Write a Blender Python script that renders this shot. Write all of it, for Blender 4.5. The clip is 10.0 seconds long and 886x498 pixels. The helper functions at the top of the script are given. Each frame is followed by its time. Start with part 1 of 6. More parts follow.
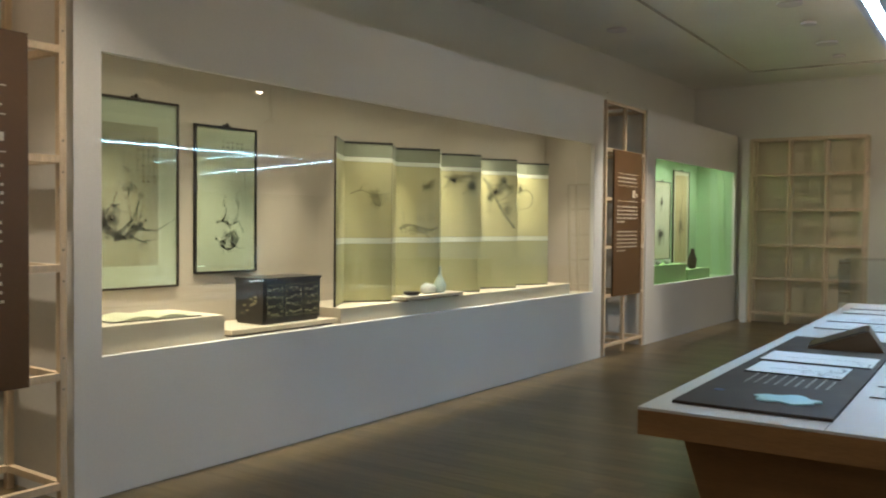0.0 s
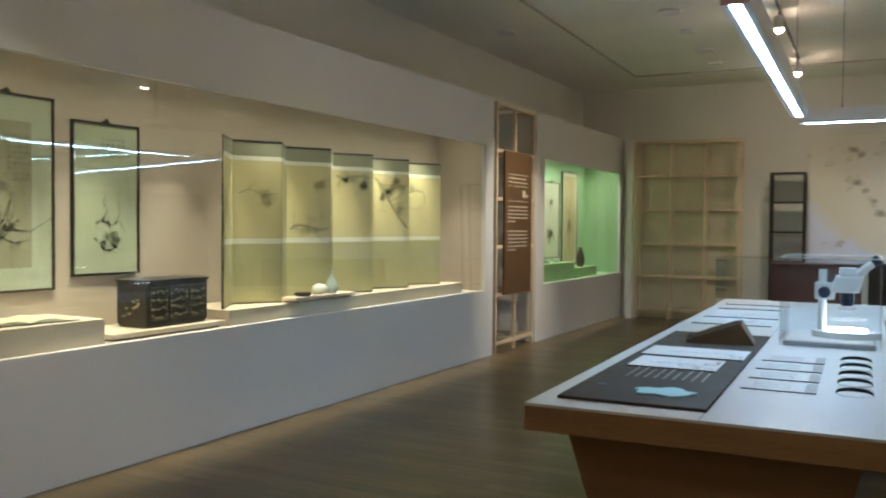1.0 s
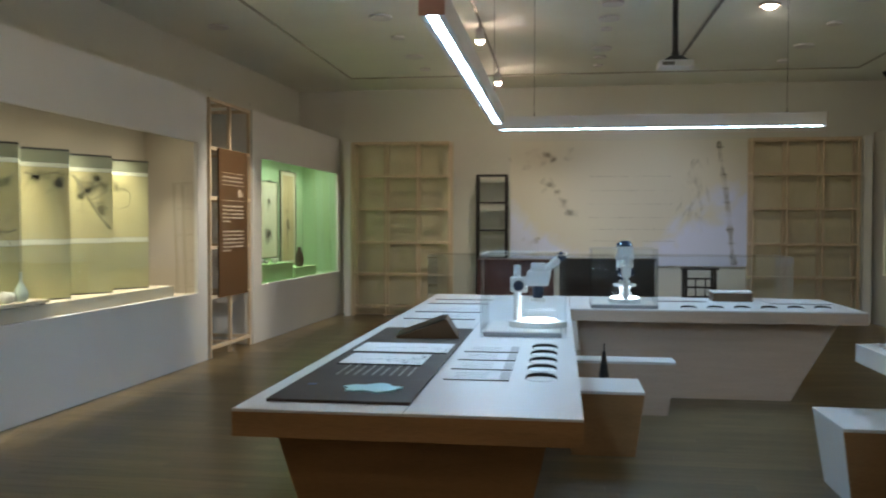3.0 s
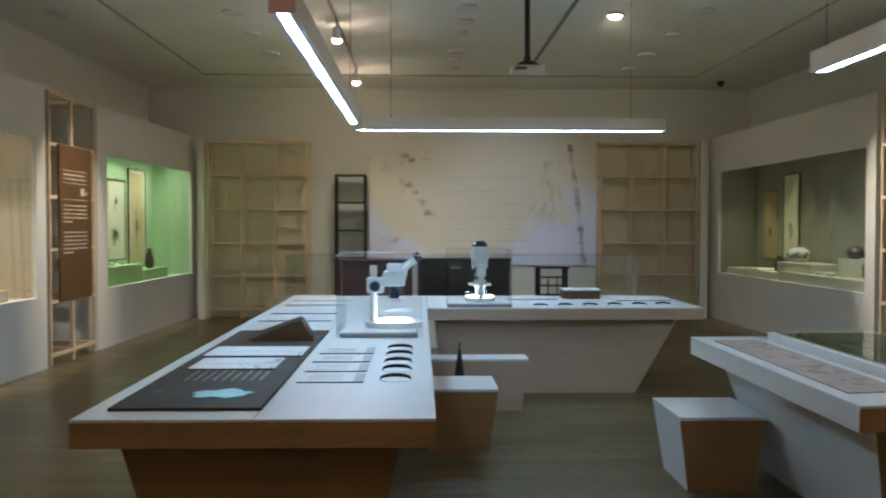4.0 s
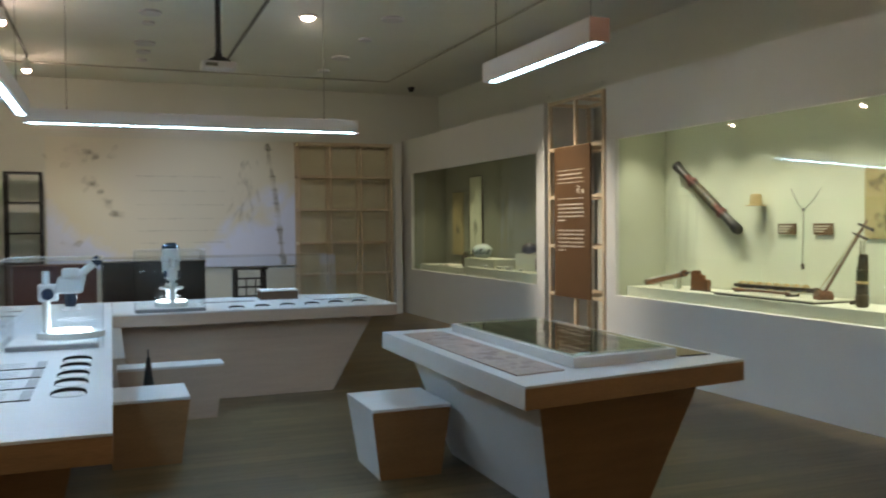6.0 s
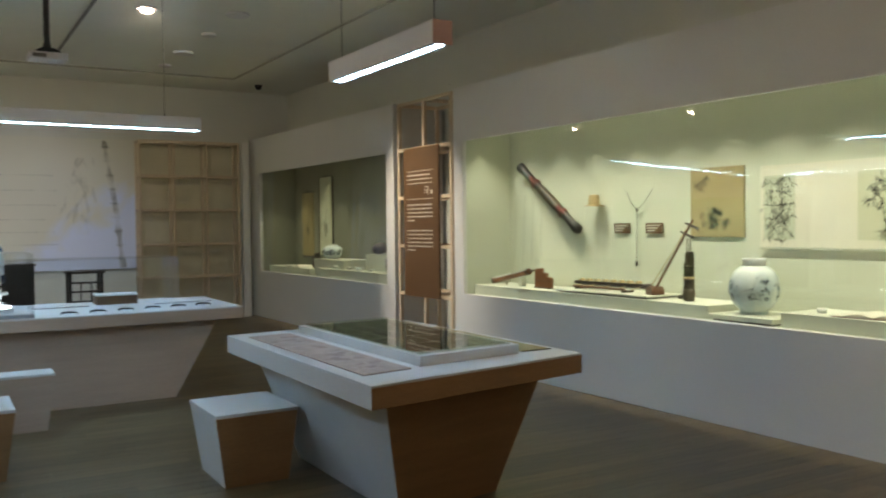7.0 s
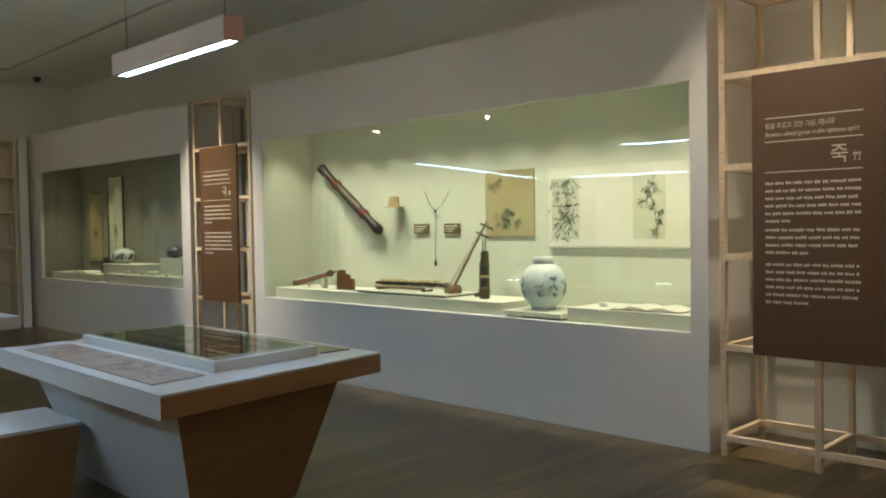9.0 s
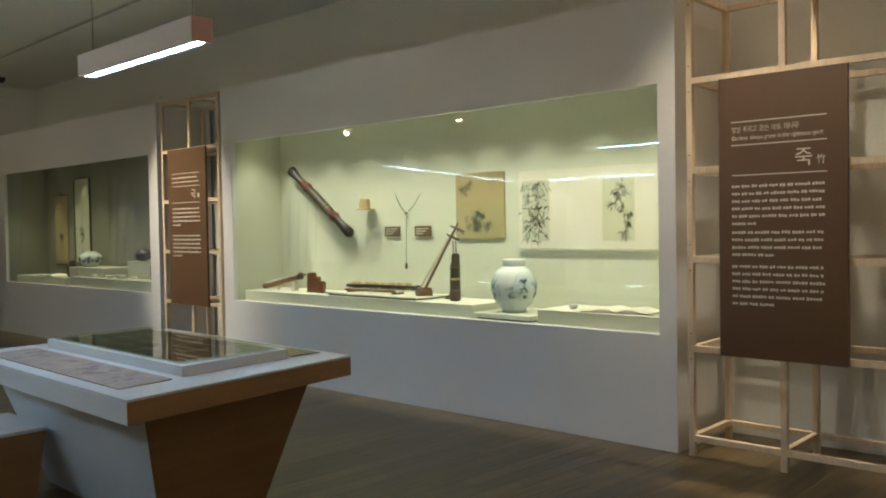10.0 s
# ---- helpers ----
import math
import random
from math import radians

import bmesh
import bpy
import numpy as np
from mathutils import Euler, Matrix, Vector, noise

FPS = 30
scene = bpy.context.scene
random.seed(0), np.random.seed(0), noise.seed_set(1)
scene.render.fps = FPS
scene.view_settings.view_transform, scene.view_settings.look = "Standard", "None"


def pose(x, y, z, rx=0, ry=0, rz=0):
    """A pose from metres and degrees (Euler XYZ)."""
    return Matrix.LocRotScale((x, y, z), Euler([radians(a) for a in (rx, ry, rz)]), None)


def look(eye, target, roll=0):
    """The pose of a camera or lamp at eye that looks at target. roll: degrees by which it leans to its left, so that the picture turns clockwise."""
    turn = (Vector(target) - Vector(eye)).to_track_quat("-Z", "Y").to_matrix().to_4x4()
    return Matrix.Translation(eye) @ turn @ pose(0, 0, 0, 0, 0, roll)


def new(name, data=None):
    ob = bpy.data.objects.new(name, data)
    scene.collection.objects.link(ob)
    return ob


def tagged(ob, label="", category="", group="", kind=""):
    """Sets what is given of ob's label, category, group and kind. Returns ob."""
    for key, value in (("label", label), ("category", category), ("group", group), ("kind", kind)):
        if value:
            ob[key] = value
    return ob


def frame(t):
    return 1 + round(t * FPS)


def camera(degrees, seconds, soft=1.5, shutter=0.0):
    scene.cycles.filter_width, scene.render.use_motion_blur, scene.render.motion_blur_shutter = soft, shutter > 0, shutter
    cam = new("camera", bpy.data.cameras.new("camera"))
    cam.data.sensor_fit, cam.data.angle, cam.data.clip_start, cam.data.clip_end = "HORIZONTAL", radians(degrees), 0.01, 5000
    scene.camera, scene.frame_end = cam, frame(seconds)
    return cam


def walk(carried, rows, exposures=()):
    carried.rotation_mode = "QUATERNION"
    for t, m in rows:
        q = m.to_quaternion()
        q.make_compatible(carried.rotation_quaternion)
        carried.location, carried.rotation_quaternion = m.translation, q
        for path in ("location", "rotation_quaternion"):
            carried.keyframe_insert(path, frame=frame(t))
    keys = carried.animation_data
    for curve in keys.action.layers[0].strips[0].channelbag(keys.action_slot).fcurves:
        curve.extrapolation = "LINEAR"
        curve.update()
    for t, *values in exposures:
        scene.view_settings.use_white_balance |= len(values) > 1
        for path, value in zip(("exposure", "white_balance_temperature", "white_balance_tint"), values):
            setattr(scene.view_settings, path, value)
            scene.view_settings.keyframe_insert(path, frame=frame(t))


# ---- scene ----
cam = camera(54.9, 10.0, soft=2.0, shutter=0.4)
PATH = [
    (0, pose(-0.1370, -0.0361, 1.5650, 88.374, -0.528, 33.281)),
    (0.5, pose(-0.1286, -0.0301, 1.5655, 88.392, -0.472, 30.009)),
    (1, pose(-0.1125, -0.0231, 1.5646, 88.427, -0.434, 26.244)),
    (1.5, pose(-0.0924, -0.0151, 1.5625, 88.446, -0.374, 21.668)),
    (2, pose(-0.0777, -0.0061, 1.5623, 88.458, -0.249, 16.996)),
    (2.5, pose(-0.0640, -0.0012, 1.5679, 88.453, -0.138, 12.384)),
    (4, pose(-0.0110, 0.0014, 1.5811, 88.439, -0.063, -1.509)),
    (4.5, pose(0.0083, -0.0001, 1.5825, 88.437, 0.052, -6.192)),
    (5, pose(0.0250, -0.0009, 1.5802, 88.450, 0.144, -10.770)),
    (5.5, pose(0.0448, -0.0058, 1.5790, 88.425, 0.278, -16.078)),
    (6, pose(0.0607, -0.0125, 1.5775, 88.389, 0.469, -21.225)),
    (7.5, pose(0.1100, -0.0386, 1.5704, 88.319, 0.718, -35.555)),
    (8, pose(0.1210, -0.0490, 1.5702, 88.277, 0.825, -39.382)),
    (8.5, pose(0.1265, -0.0547, 1.5672, 88.267, 0.899, -42.093)),
    (9, pose(0.1332, -0.0600, 1.5663, 88.283, 0.956, -44.046)),
    (9.5, pose(0.1345, -0.0617, 1.5672, 88.335, 0.953, -45.227)),
    (10, pose(0.1368, -0.0664, 1.5653, 88.427, 0.967, -45.958)),
]
walk(cam, PATH, exposures=[(0.0, 0.9), (10.0, 0.9)])

# ---- world and light ----
world = bpy.data.worlds.new("world")
scene.world = world
world.use_nodes = True
world.node_tree.nodes["Background"].inputs[0].default_value = (0.9, 0.95, 1.0, 1)
world.node_tree.nodes["Background"].inputs[1].default_value = 0.02

LED_POWER = 43.0
CASE_POWER = 60.0


# ---- small builders ----
def thing(name, label, category, m=None, group="", kind=""):
    ob = new(name)
    ob.empty_display_size = 0.1
    if m is not None:
        ob.matrix_world = m
    return tagged(ob, label, category, group, kind)


def part(name, bm, material, parent=None, label="", m=None, smooth=False):
    me = bpy.data.meshes.new(name)
    bmesh.ops.recalc_face_normals(bm, faces=bm.faces[:])
    if smooth:
        for f in bm.faces:
            f.smooth = True
    bm.to_mesh(me)
    bm.free()
    me.materials.append(material)
    ob = new(name, me)
    if parent is not None:
        ob.parent = parent
    if m is not None:
        ob.matrix_basis = m
    if label:
        ob["label"] = label
    return ob


def structure(name, bm, material, label, category, m=None, smooth=False):
    return tagged(part(name, bm, material, None, "", m, smooth), label, category, "", "structure")


def box(x0, x1, y0, y1, z0, z1, bevel=0.0, bm=None):
    b = bmesh.new()
    q = [b.verts.new((x, y, z)) for z in (z0, z1) for y in (y0, y1) for x in (x0, x1)]
    for f in ((0, 1, 3, 2), (4, 6, 7, 5), (0, 4, 5, 1), (2, 3, 7, 6), (0, 2, 6, 4), (1, 5, 7, 3)):
        b.faces.new([q[i] for i in f])
    if bevel:
        bmesh.ops.bevel(b, geom=b.edges[:], offset=bevel, segments=2, affect="EDGES", profile=0.7)
    return join(bm, b)


def join(bm, b):
    if bm is None:
        return b
    me = bpy.data.meshes.new("tmp")
    b.to_mesh(me)
    b.free()
    bm.from_mesh(me)
    bpy.data.meshes.remove(me)
    return bm


def prism(corners, z0, z1, bevel=0.0, top=None, bm=None):
    """A solid on a polygon of corners; top: other corners at z1, for tapering."""
    b = bmesh.new()
    lo = [b.verts.new((x, y, z0)) for x, y in corners]
    hi = [b.verts.new((x, y, z1)) for x, y in (top or corners)]
    n = len(lo)
    b.faces.new(lo[::-1])
    b.faces.new(hi)
    for i in range(n):
        b.faces.new((lo[i], lo[(i + 1) % n], hi[(i + 1) % n], hi[i]))
    if bevel:
        bmesh.ops.bevel(b, geom=b.edges[:], offset=bevel, segments=2, affect="EDGES", profile=0.7)
    return join(bm, b)


def lathe(profile, seg=24, bm=None, m=None):
    """A turned body from (radius, z) pairs."""
    b = bmesh.new()
    rings = []
    for r, z in profile:
        rings.append([b.verts.new((r * math.cos(2 * math.pi * i / seg), r * math.sin(2 * math.pi * i / seg), z)) for i in range(seg)])
    for a, c in zip(rings, rings[1:]):
        for i in range(seg):
            b.faces.new((a[i], a[(i + 1) % seg], c[(i + 1) % seg], c[i]))
    b.faces.new(rings[0][::-1])
    b.faces.new(rings[-1])
    if m is not None:
        b.transform(m)
    return join(bm, b)


def rod(a, c, r0, r1=None, seg=10, bm=None):
    """A round bar from a to c."""
    a, c = Vector(a), Vector(c)
    d = c - a
    m = Matrix.Translation(a) @ d.to_track_quat("Z", "Y").to_matrix().to_4x4()
    return lathe([(r0, 0), (r1 if r1 is not None else r0, d.length)], seg, bm, m)


def bar(a, c, w, h, bm=None):
    """A squared bar from a to c."""
    a, c = Vector(a), Vector(c)
    d = c - a
    b = box(-w / 2, w / 2, -h / 2, h / 2, 0, d.length, min(w, h) * 0.08)
    b.transform(Matrix.Translation(a) @ d.to_track_quat("Z", "Y").to_matrix().to_4x4())
    return join(bm, b)


# ---- materials ----
def material(name, rgb, rough=0.5, metal=0.0, spec=0.5, var=0.12, scale=3.0, fine=60.0, bump=0.05, stretch=(1, 1, 1), rgb2=None, band=None):
    """A surface with large stains, fine grain and slight relief, in metres."""
    m = bpy.data.materials.new(name)
    m.use_nodes = True
    nt = m.node_tree
    p = nt.nodes["Principled BSDF"]
    tc = nt.nodes.new("ShaderNodeTexCoord")
    mp = nt.nodes.new("ShaderNodeMapping")
    mp.inputs["Scale"].default_value = stretch
    nt.links.new(tc.outputs["Object"], mp.inputs[0])
    big = nt.nodes.new("ShaderNodeTexNoise")
    big.inputs["Scale"].default_value = scale
    big.inputs["Detail"].default_value = 4
    small = nt.nodes.new("ShaderNodeTexNoise")
    small.inputs["Scale"].default_value = fine
    small.inputs["Detail"].default_value = 5
    nt.links.new(mp.outputs[0], big.inputs[0])
    nt.links.new(mp.outputs[0], small.inputs[0])
    mix = nt.nodes.new("ShaderNodeMath")
    mix.operation = "ADD"
    nt.links.new(big.outputs[0], mix.inputs[0])
    nt.links.new(small.outputs[0], mix.inputs[1])
    ramp = nt.nodes.new("ShaderNodeMapRange")
    ramp.inputs[1].default_value, ramp.inputs[2].default_value = 0.7, 1.3
    nt.links.new(mix.outputs[0], ramp.inputs[0])
    col = nt.nodes.new("ShaderNodeMix")
    col.data_type = "RGBA"
    dark = rgb2 or [c * (1 - 2 * var) for c in rgb]
    col.inputs[6].default_value = (*dark, 1)
    col.inputs[7].default_value = (*rgb, 1)
    nt.links.new(ramp.outputs[0], col.inputs[0])
    nt.links.new(col.outputs[2], p.inputs["Base Color"])
    rr = nt.nodes.new("ShaderNodeMapRange")
    rr.inputs[3].default_value, rr.inputs[4].default_value = min(1, rough * 1.15), rough * 0.85
    nt.links.new(big.outputs[0], rr.inputs[0])
    nt.links.new(rr.outputs[0], p.inputs["Roughness"])
    p.inputs["Metallic"].default_value = metal
    p.inputs["Specular IOR Level"].default_value = spec
    if bump:
        bp = nt.nodes.new("ShaderNodeBump")
        bp.inputs["Strength"].default_value = bump
        bp.inputs["Distance"].default_value = 0.004
        nt.links.new(small.outputs[0], bp.inputs["Height"])
        nt.links.new(bp.outputs[0], p.inputs["Normal"])
    return m


def vary_by_object(m, amount=0.35):
    """Shifts the brightness from piece to piece."""
    nt = m.node_tree
    p = nt.nodes["Principled BSDF"]
    src = p.inputs["Base Color"].links[0].from_socket
    info = nt.nodes.new("ShaderNodeObjectInfo")
    isl = nt.nodes.new("ShaderNodeNewGeometry")
    add = nt.nodes.new("ShaderNodeMath")
    add.operation = "ADD"
    nt.links.new(info.outputs["Random"], add.inputs[0])
    nt.links.new(isl.outputs["Random Per Island"], add.inputs[1])
    wrap = nt.nodes.new("ShaderNodeMath")
    wrap.operation = "FRACT"
    nt.links.new(add.outputs[0], wrap.inputs[0])
    mr = nt.nodes.new("ShaderNodeMapRange")
    mr.inputs[3].default_value, mr.inputs[4].default_value = 1 - amount, 1 + amount
    nt.links.new(wrap.outputs[0], mr.inputs[0])
    hsv = nt.nodes.new("ShaderNodeHueSaturation")
    nt.links.new(mr.outputs[0], hsv.inputs["Value"])
    nt.links.new(src, hsv.inputs["Color"])
    nt.links.new(hsv.outputs[0], p.inputs["Base Color"])
    return m


def glowing(name, rgb, strength):
    m = bpy.data.materials.new(name)
    m.use_nodes = True
    p = m.node_tree.nodes["Principled BSDF"]
    p.inputs["Base Color"].default_value = (0.8, 0.8, 0.8, 1)
    p.inputs["Emission Color"].default_value = (*rgb, 1)
    p.inputs["Emission Strength"].default_value = strength
    return m


def clear(name, tint=(1, 1, 1), base=0.03, top=0.6):
    """Thin glass: clear, with gloss that grows towards grazing views."""
    m = bpy.data.materials.new(name)
    m.use_nodes = True
    nt = m.node_tree
    nt.nodes.remove(nt.nodes["Principled BSDF"])
    tr = nt.nodes.new("ShaderNodeBsdfTransparent")
    tr.inputs[0].default_value = (*tint, 1)
    gl = nt.nodes.new("ShaderNodeBsdfGlossy")
    gl.inputs["Roughness"].default_value = 0.01
    lw = nt.nodes.new("ShaderNodeLayerWeight")
    lw.inputs[0].default_value = 0.5
    pw = nt.nodes.new("ShaderNodeMath")
    pw.operation = "POWER"
    pw.inputs[1].default_value = 4.0
    nt.links.new(lw.outputs["Facing"], pw.inputs[0])
    mr = nt.nodes.new("ShaderNodeMapRange")
    mr.inputs[3].default_value, mr.inputs[4].default_value = base, top
    nt.links.new(pw.outputs[0], mr.inputs[0])
    mx = nt.nodes.new("ShaderNodeMixShader")
    nt.links.new(mr.outputs[0], mx.inputs[0])
    nt.links.new(tr.outputs[0], mx.inputs[1])
    nt.links.new(gl.outputs[0], mx.inputs[2])
    nt.links.new(mx.outputs[0], nt.nodes["Material Output"].inputs[0])
    return m


WHITE = material("white_paint", (0.71, 0.70, 0.675), 0.55, var=0.03, scale=1.2, bump=0.03)
ROOM = material("room_wall_paint", (0.685, 0.685, 0.62), 0.7, var=0.05, scale=0.8, bump=0.05)
CEIL = material("ceiling_paint", (0.83, 0.83, 0.755), 0.8, var=0.05, scale=0.7, bump=0.04)
PINE = material("pine", (0.71, 0.57, 0.40), 0.5, var=0.14, scale=5, fine=40, stretch=(6, 6, 0.6), bump=0.05)
BEIGE = material("beige_fabric", (0.55, 0.475, 0.385), 0.85, var=0.07, scale=1.0, fine=150, bump=0.1)
GREENISH = material("pale_green_fabric", (0.60, 0.62, 0.48), 0.85, var=0.05, scale=1.0, fine=150, bump=0.1)
GREEN = material("green_fabric", (0.40, 0.62, 0.36), 0.85, var=0.05, scale=1.0, fine=150, bump=0.1)
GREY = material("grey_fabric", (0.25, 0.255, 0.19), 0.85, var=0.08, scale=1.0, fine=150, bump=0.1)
LAM = material("white_laminate", (0.64, 0.64, 0.64), 0.32, var=0.03, scale=1.5, bump=0.02)
VENEER = material("brown_veneer", (0.36, 0.20, 0.088), 0.45, var=0.14, scale=2, fine=35, stretch=(0.8, 6, 8), bump=0.04)
PLY = material("beige_veneer", (0.52, 0.41, 0.33), 0.5, var=0.08, scale=2, fine=35, stretch=(0.8, 6, 8), bump=0.04)
SHELFW = material("white_laminate_side", (0.70, 0.68, 0.66), 0.4, var=0.04, scale=2.0, bump=0.03)
BOARD = material("brown_board", (0.105, 0.054, 0.022), 0.45, var=0.06, scale=1.5, bump=0.02)
PALEINK = material("pale_grey_ink", (0.26, 0.26, 0.28), 0.85, var=0.15, scale=12, bump=0)
PRINT = material("white_print", (0.60, 0.55, 0.46), 0.7, var=0.04, bump=0)
DARK = material("dark_lacquer", (0.018, 0.014, 0.012), 0.3, var=0.25, scale=6, bump=0.05)
DARKW = material("dark_wood", (0.05, 0.032, 0.02), 0.4, var=0.25, scale=6, fine=60, stretch=(1, 1, 5), bump=0.06)
REDW = material("reddish_wood", (0.16, 0.07, 0.03), 0.4, var=0.2, scale=6, fine=60, stretch=(6, 1, 1), bump=0.06)
RIM = material("matt_black", (0.010, 0.010, 0.011), 0.7, spec=0.15, var=0.1, bump=0)
BLACK = material("black_metal", (0.02, 0.02, 0.02), 0.4, spec=0.4, var=0.2, bump=0)
TRACK = material("dull_grey_metal", (0.16, 0.15, 0.13), 0.5, var=0.1, bump=0)
HOUSING = material("white_metal", (0.70, 0.68, 0.68), 0.45, var=0.03, bump=0.0)
PINKEND = material("pinkish_cap", (0.55, 0.33, 0.27), 0.5, var=0.05, bump=0)
LED = glowing("led_diffuser", (0.39, 0.69, 1.0), LED_POWER)
SPOTGLOW = glowing("warm_lamp_face", (1.0, 0.74, 0.58), 28.0)
TRACKGLOW = glowing("track_lamp_face", (1.0, 0.74, 0.58), 150.0)
GLASS = clear("case_glass", (0.97, 0.99, 0.97), 0.044, 0.5)
ACRYL = clear("acrylic_cover", (0.97, 0.985, 0.99), 0.02, 0.5)
PLANK = vary_by_object(material("floor_plank", (0.135, 0.098, 0.048), 0.31, spec=0.35, var=0.20, scale=2.5, fine=40, stretch=(0.7, 9, 1), bump=0.10), 0.28)
SHADOWGAP = material("shadow_gap", (0.46, 0.44, 0.37), 0.8, var=0.1)
SUB = material("floor_base", (0.06, 0.047, 0.03), 0.7, var=0.1)

# ---- room ----
ML = pose(-4.498, 0, 0, 0, 0, -2.254)      # left wall: x out of the wall, y along it
MR = pose(5.414, 0, 0, 0, 0, 1.575)        # right wall: x into the wall, y along it
YB = 14.78
LOW, HIGH = 3.97, 3.985                    # lower and raised ceiling
DEEP = 0.66                                # depth of the showcases
WALL_TOP = 3.1
RISE = 0.34                                # showcase ceilings above their openings

structure("floor", box(-6.2, 7.0, -5.0, 15.3, -0.20, -0.02), SUB, "dark wooden strip floor with a satin finish", "floor")
structure("wall_north", box(-5.6, 6.6, YB + 0.12, YB + 0.32, 0, 4.4), ROOM, "plain painted end wall above pine lattices", "wall")
structure("wall_west", box(-1.0, -0.78, -5.2, 15.4, 0, 4.4), ROOM, "plain painted wall behind the showcases", "wall", ML)
structure("wall_east", box(0.78, 1.0, -5.2, 15.4, 0, 4.4), ROOM, "plain painted wall behind the showcases", "wall", MR)
structure("wall_south", box(-6.2, 7.2, -5.2, -5.0, 0, 4.4), ROOM, "plain painted wall closing the hall", "wall")
bm = bmesh.new()
cx0, cx1, cy0, cy1 = -3.45, 4.42, -3.5, 13.70
box(-6.4, cx0, -5.2, 15.3, LOW, LOW + 0.06, 0, bm)
box(cx1, 7.4, -5.2, 15.3, LOW, LOW + 0.06, 0, bm)
box(cx0, cx1, cy1, 15.3, LOW, LOW + 0.06, 0, bm)
box(cx0, cx1, -5.2, cy0, LOW, LOW + 0.06, 0, bm)
box(cx0 - 0.06, cx1 + 0.06, cy0 - 0.06, cy1 + 0.06, HIGH + 0.006, HIGH + 0.1, 0, bm)
structure("ceiling", bm, CEIL, "off-white ceiling with a slightly raised middle field", "ceiling")
# the shadow line at the ceiling step, given as a strip of darker colour
bm = bmesh.new()
for a in ((cx0, cx0 + 0.018, cy0, cy1), (cx1 - 0.018, cx1, cy0, cy1), (cx0 + 0.018, cx1 - 0.018, cy1 - 0.018, cy1), (cx0 + 0.018, cx1 - 0.018, cy0, cy0 + 0.018)):
    box(*a, LOW - 0.004, HIGH + 0.004, 0, bm)
structure("trim", bm, SHADOWGAP, "thin shadow line round the raised ceiling field, coloured onto a strip", "trim")


def exhibit_wall(name, m, sgn, y0, y1, o0, o1, zb, zt, cover, label, lean):
    """A white display wall with a deep lined showcase; sgn: the side to which the recess goes."""
    def bx(a, c, *r, **k):
        lo, hi = sorted((sgn * a, sgn * c))
        return box(lo, hi, *r, **k)
    th = 0.05
    bm = bx(0, th, y0, o0, 0, WALL_TOP)
    bx(0, th, o1, y1, 0, WALL_TOP, bm=bm)
    bx(0, th, o0, o1, 0, zb, bm=bm)
    bx(0, th, o0, o1, zt, WALL_TOP, bm=bm)
    bx(th, 0.74, y0, y0 + 0.03, 0, WALL_TOP, bm=bm)
    bx(th, 0.74, y1 - 0.03, y1, 0, WALL_TOP, bm=bm)
    bx(th, 0.74, y0 + 0.03, y1 - 0.03, WALL_TOP - 0.03, WALL_TOP, bm=bm)
    w = structure(name, bm, WHITE, label, "wall", m)
    zc = zt + RISE
    lin = bx(DEEP, DEEP + 0.04, o0 - 0.04, o1 + 0.04, zb - 0.06, zc + 0.05)
    bx(th, DEEP, o0 - 0.04, o0 - 0.002, zb - 0.06, zc + 0.05, bm=lin)
    bx(th, DEEP, o1 + 0.002, o1 + 0.04, zb - 0.06, zc + 0.05, bm=lin)
    bx(th, DEEP, o0, o1, zb - 0.05, zb - 0.004, bm=lin)
    bx(th, DEEP, o0, o1, zc + 0.002, zc + 0.05, bm=lin)
    part("lining", lin, cover, w, "fabric lining of the showcase")
    g = part("pane", bx(0, 0.008, o0 + 0.003, o1 - 0.003, 0.004, zt - zb - 0.004), GLASS, w, "clear glass front, leaning back a little",
             pose(sgn * 0.012, 0, zb, 0, sgn * lean, 0))
    g.visible_shadow = False
    return w


exhibit_wall("wall_1", ML, -1, 2.76, 9.50, 2.93, 9.27, 0.80, 2.52, BEIGE, "white display wall with a long beige-lined showcase", 0.95)
exhibit_wall("wall_2", ML, -1, 10.85, 14.80, 11.15, 14.70, 0.77, 2.49, GREEN, "white display wall with a green-lined showcase", 0.95)
exhibit_wall("wall_3", MR, 1, 2.79, 8.18, 2.92, 8.00, 0.795, 2.50, GREENISH, "white display wall with a long pale green showcase", 1.3)
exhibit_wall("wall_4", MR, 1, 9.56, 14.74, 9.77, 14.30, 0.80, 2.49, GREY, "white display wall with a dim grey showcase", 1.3)


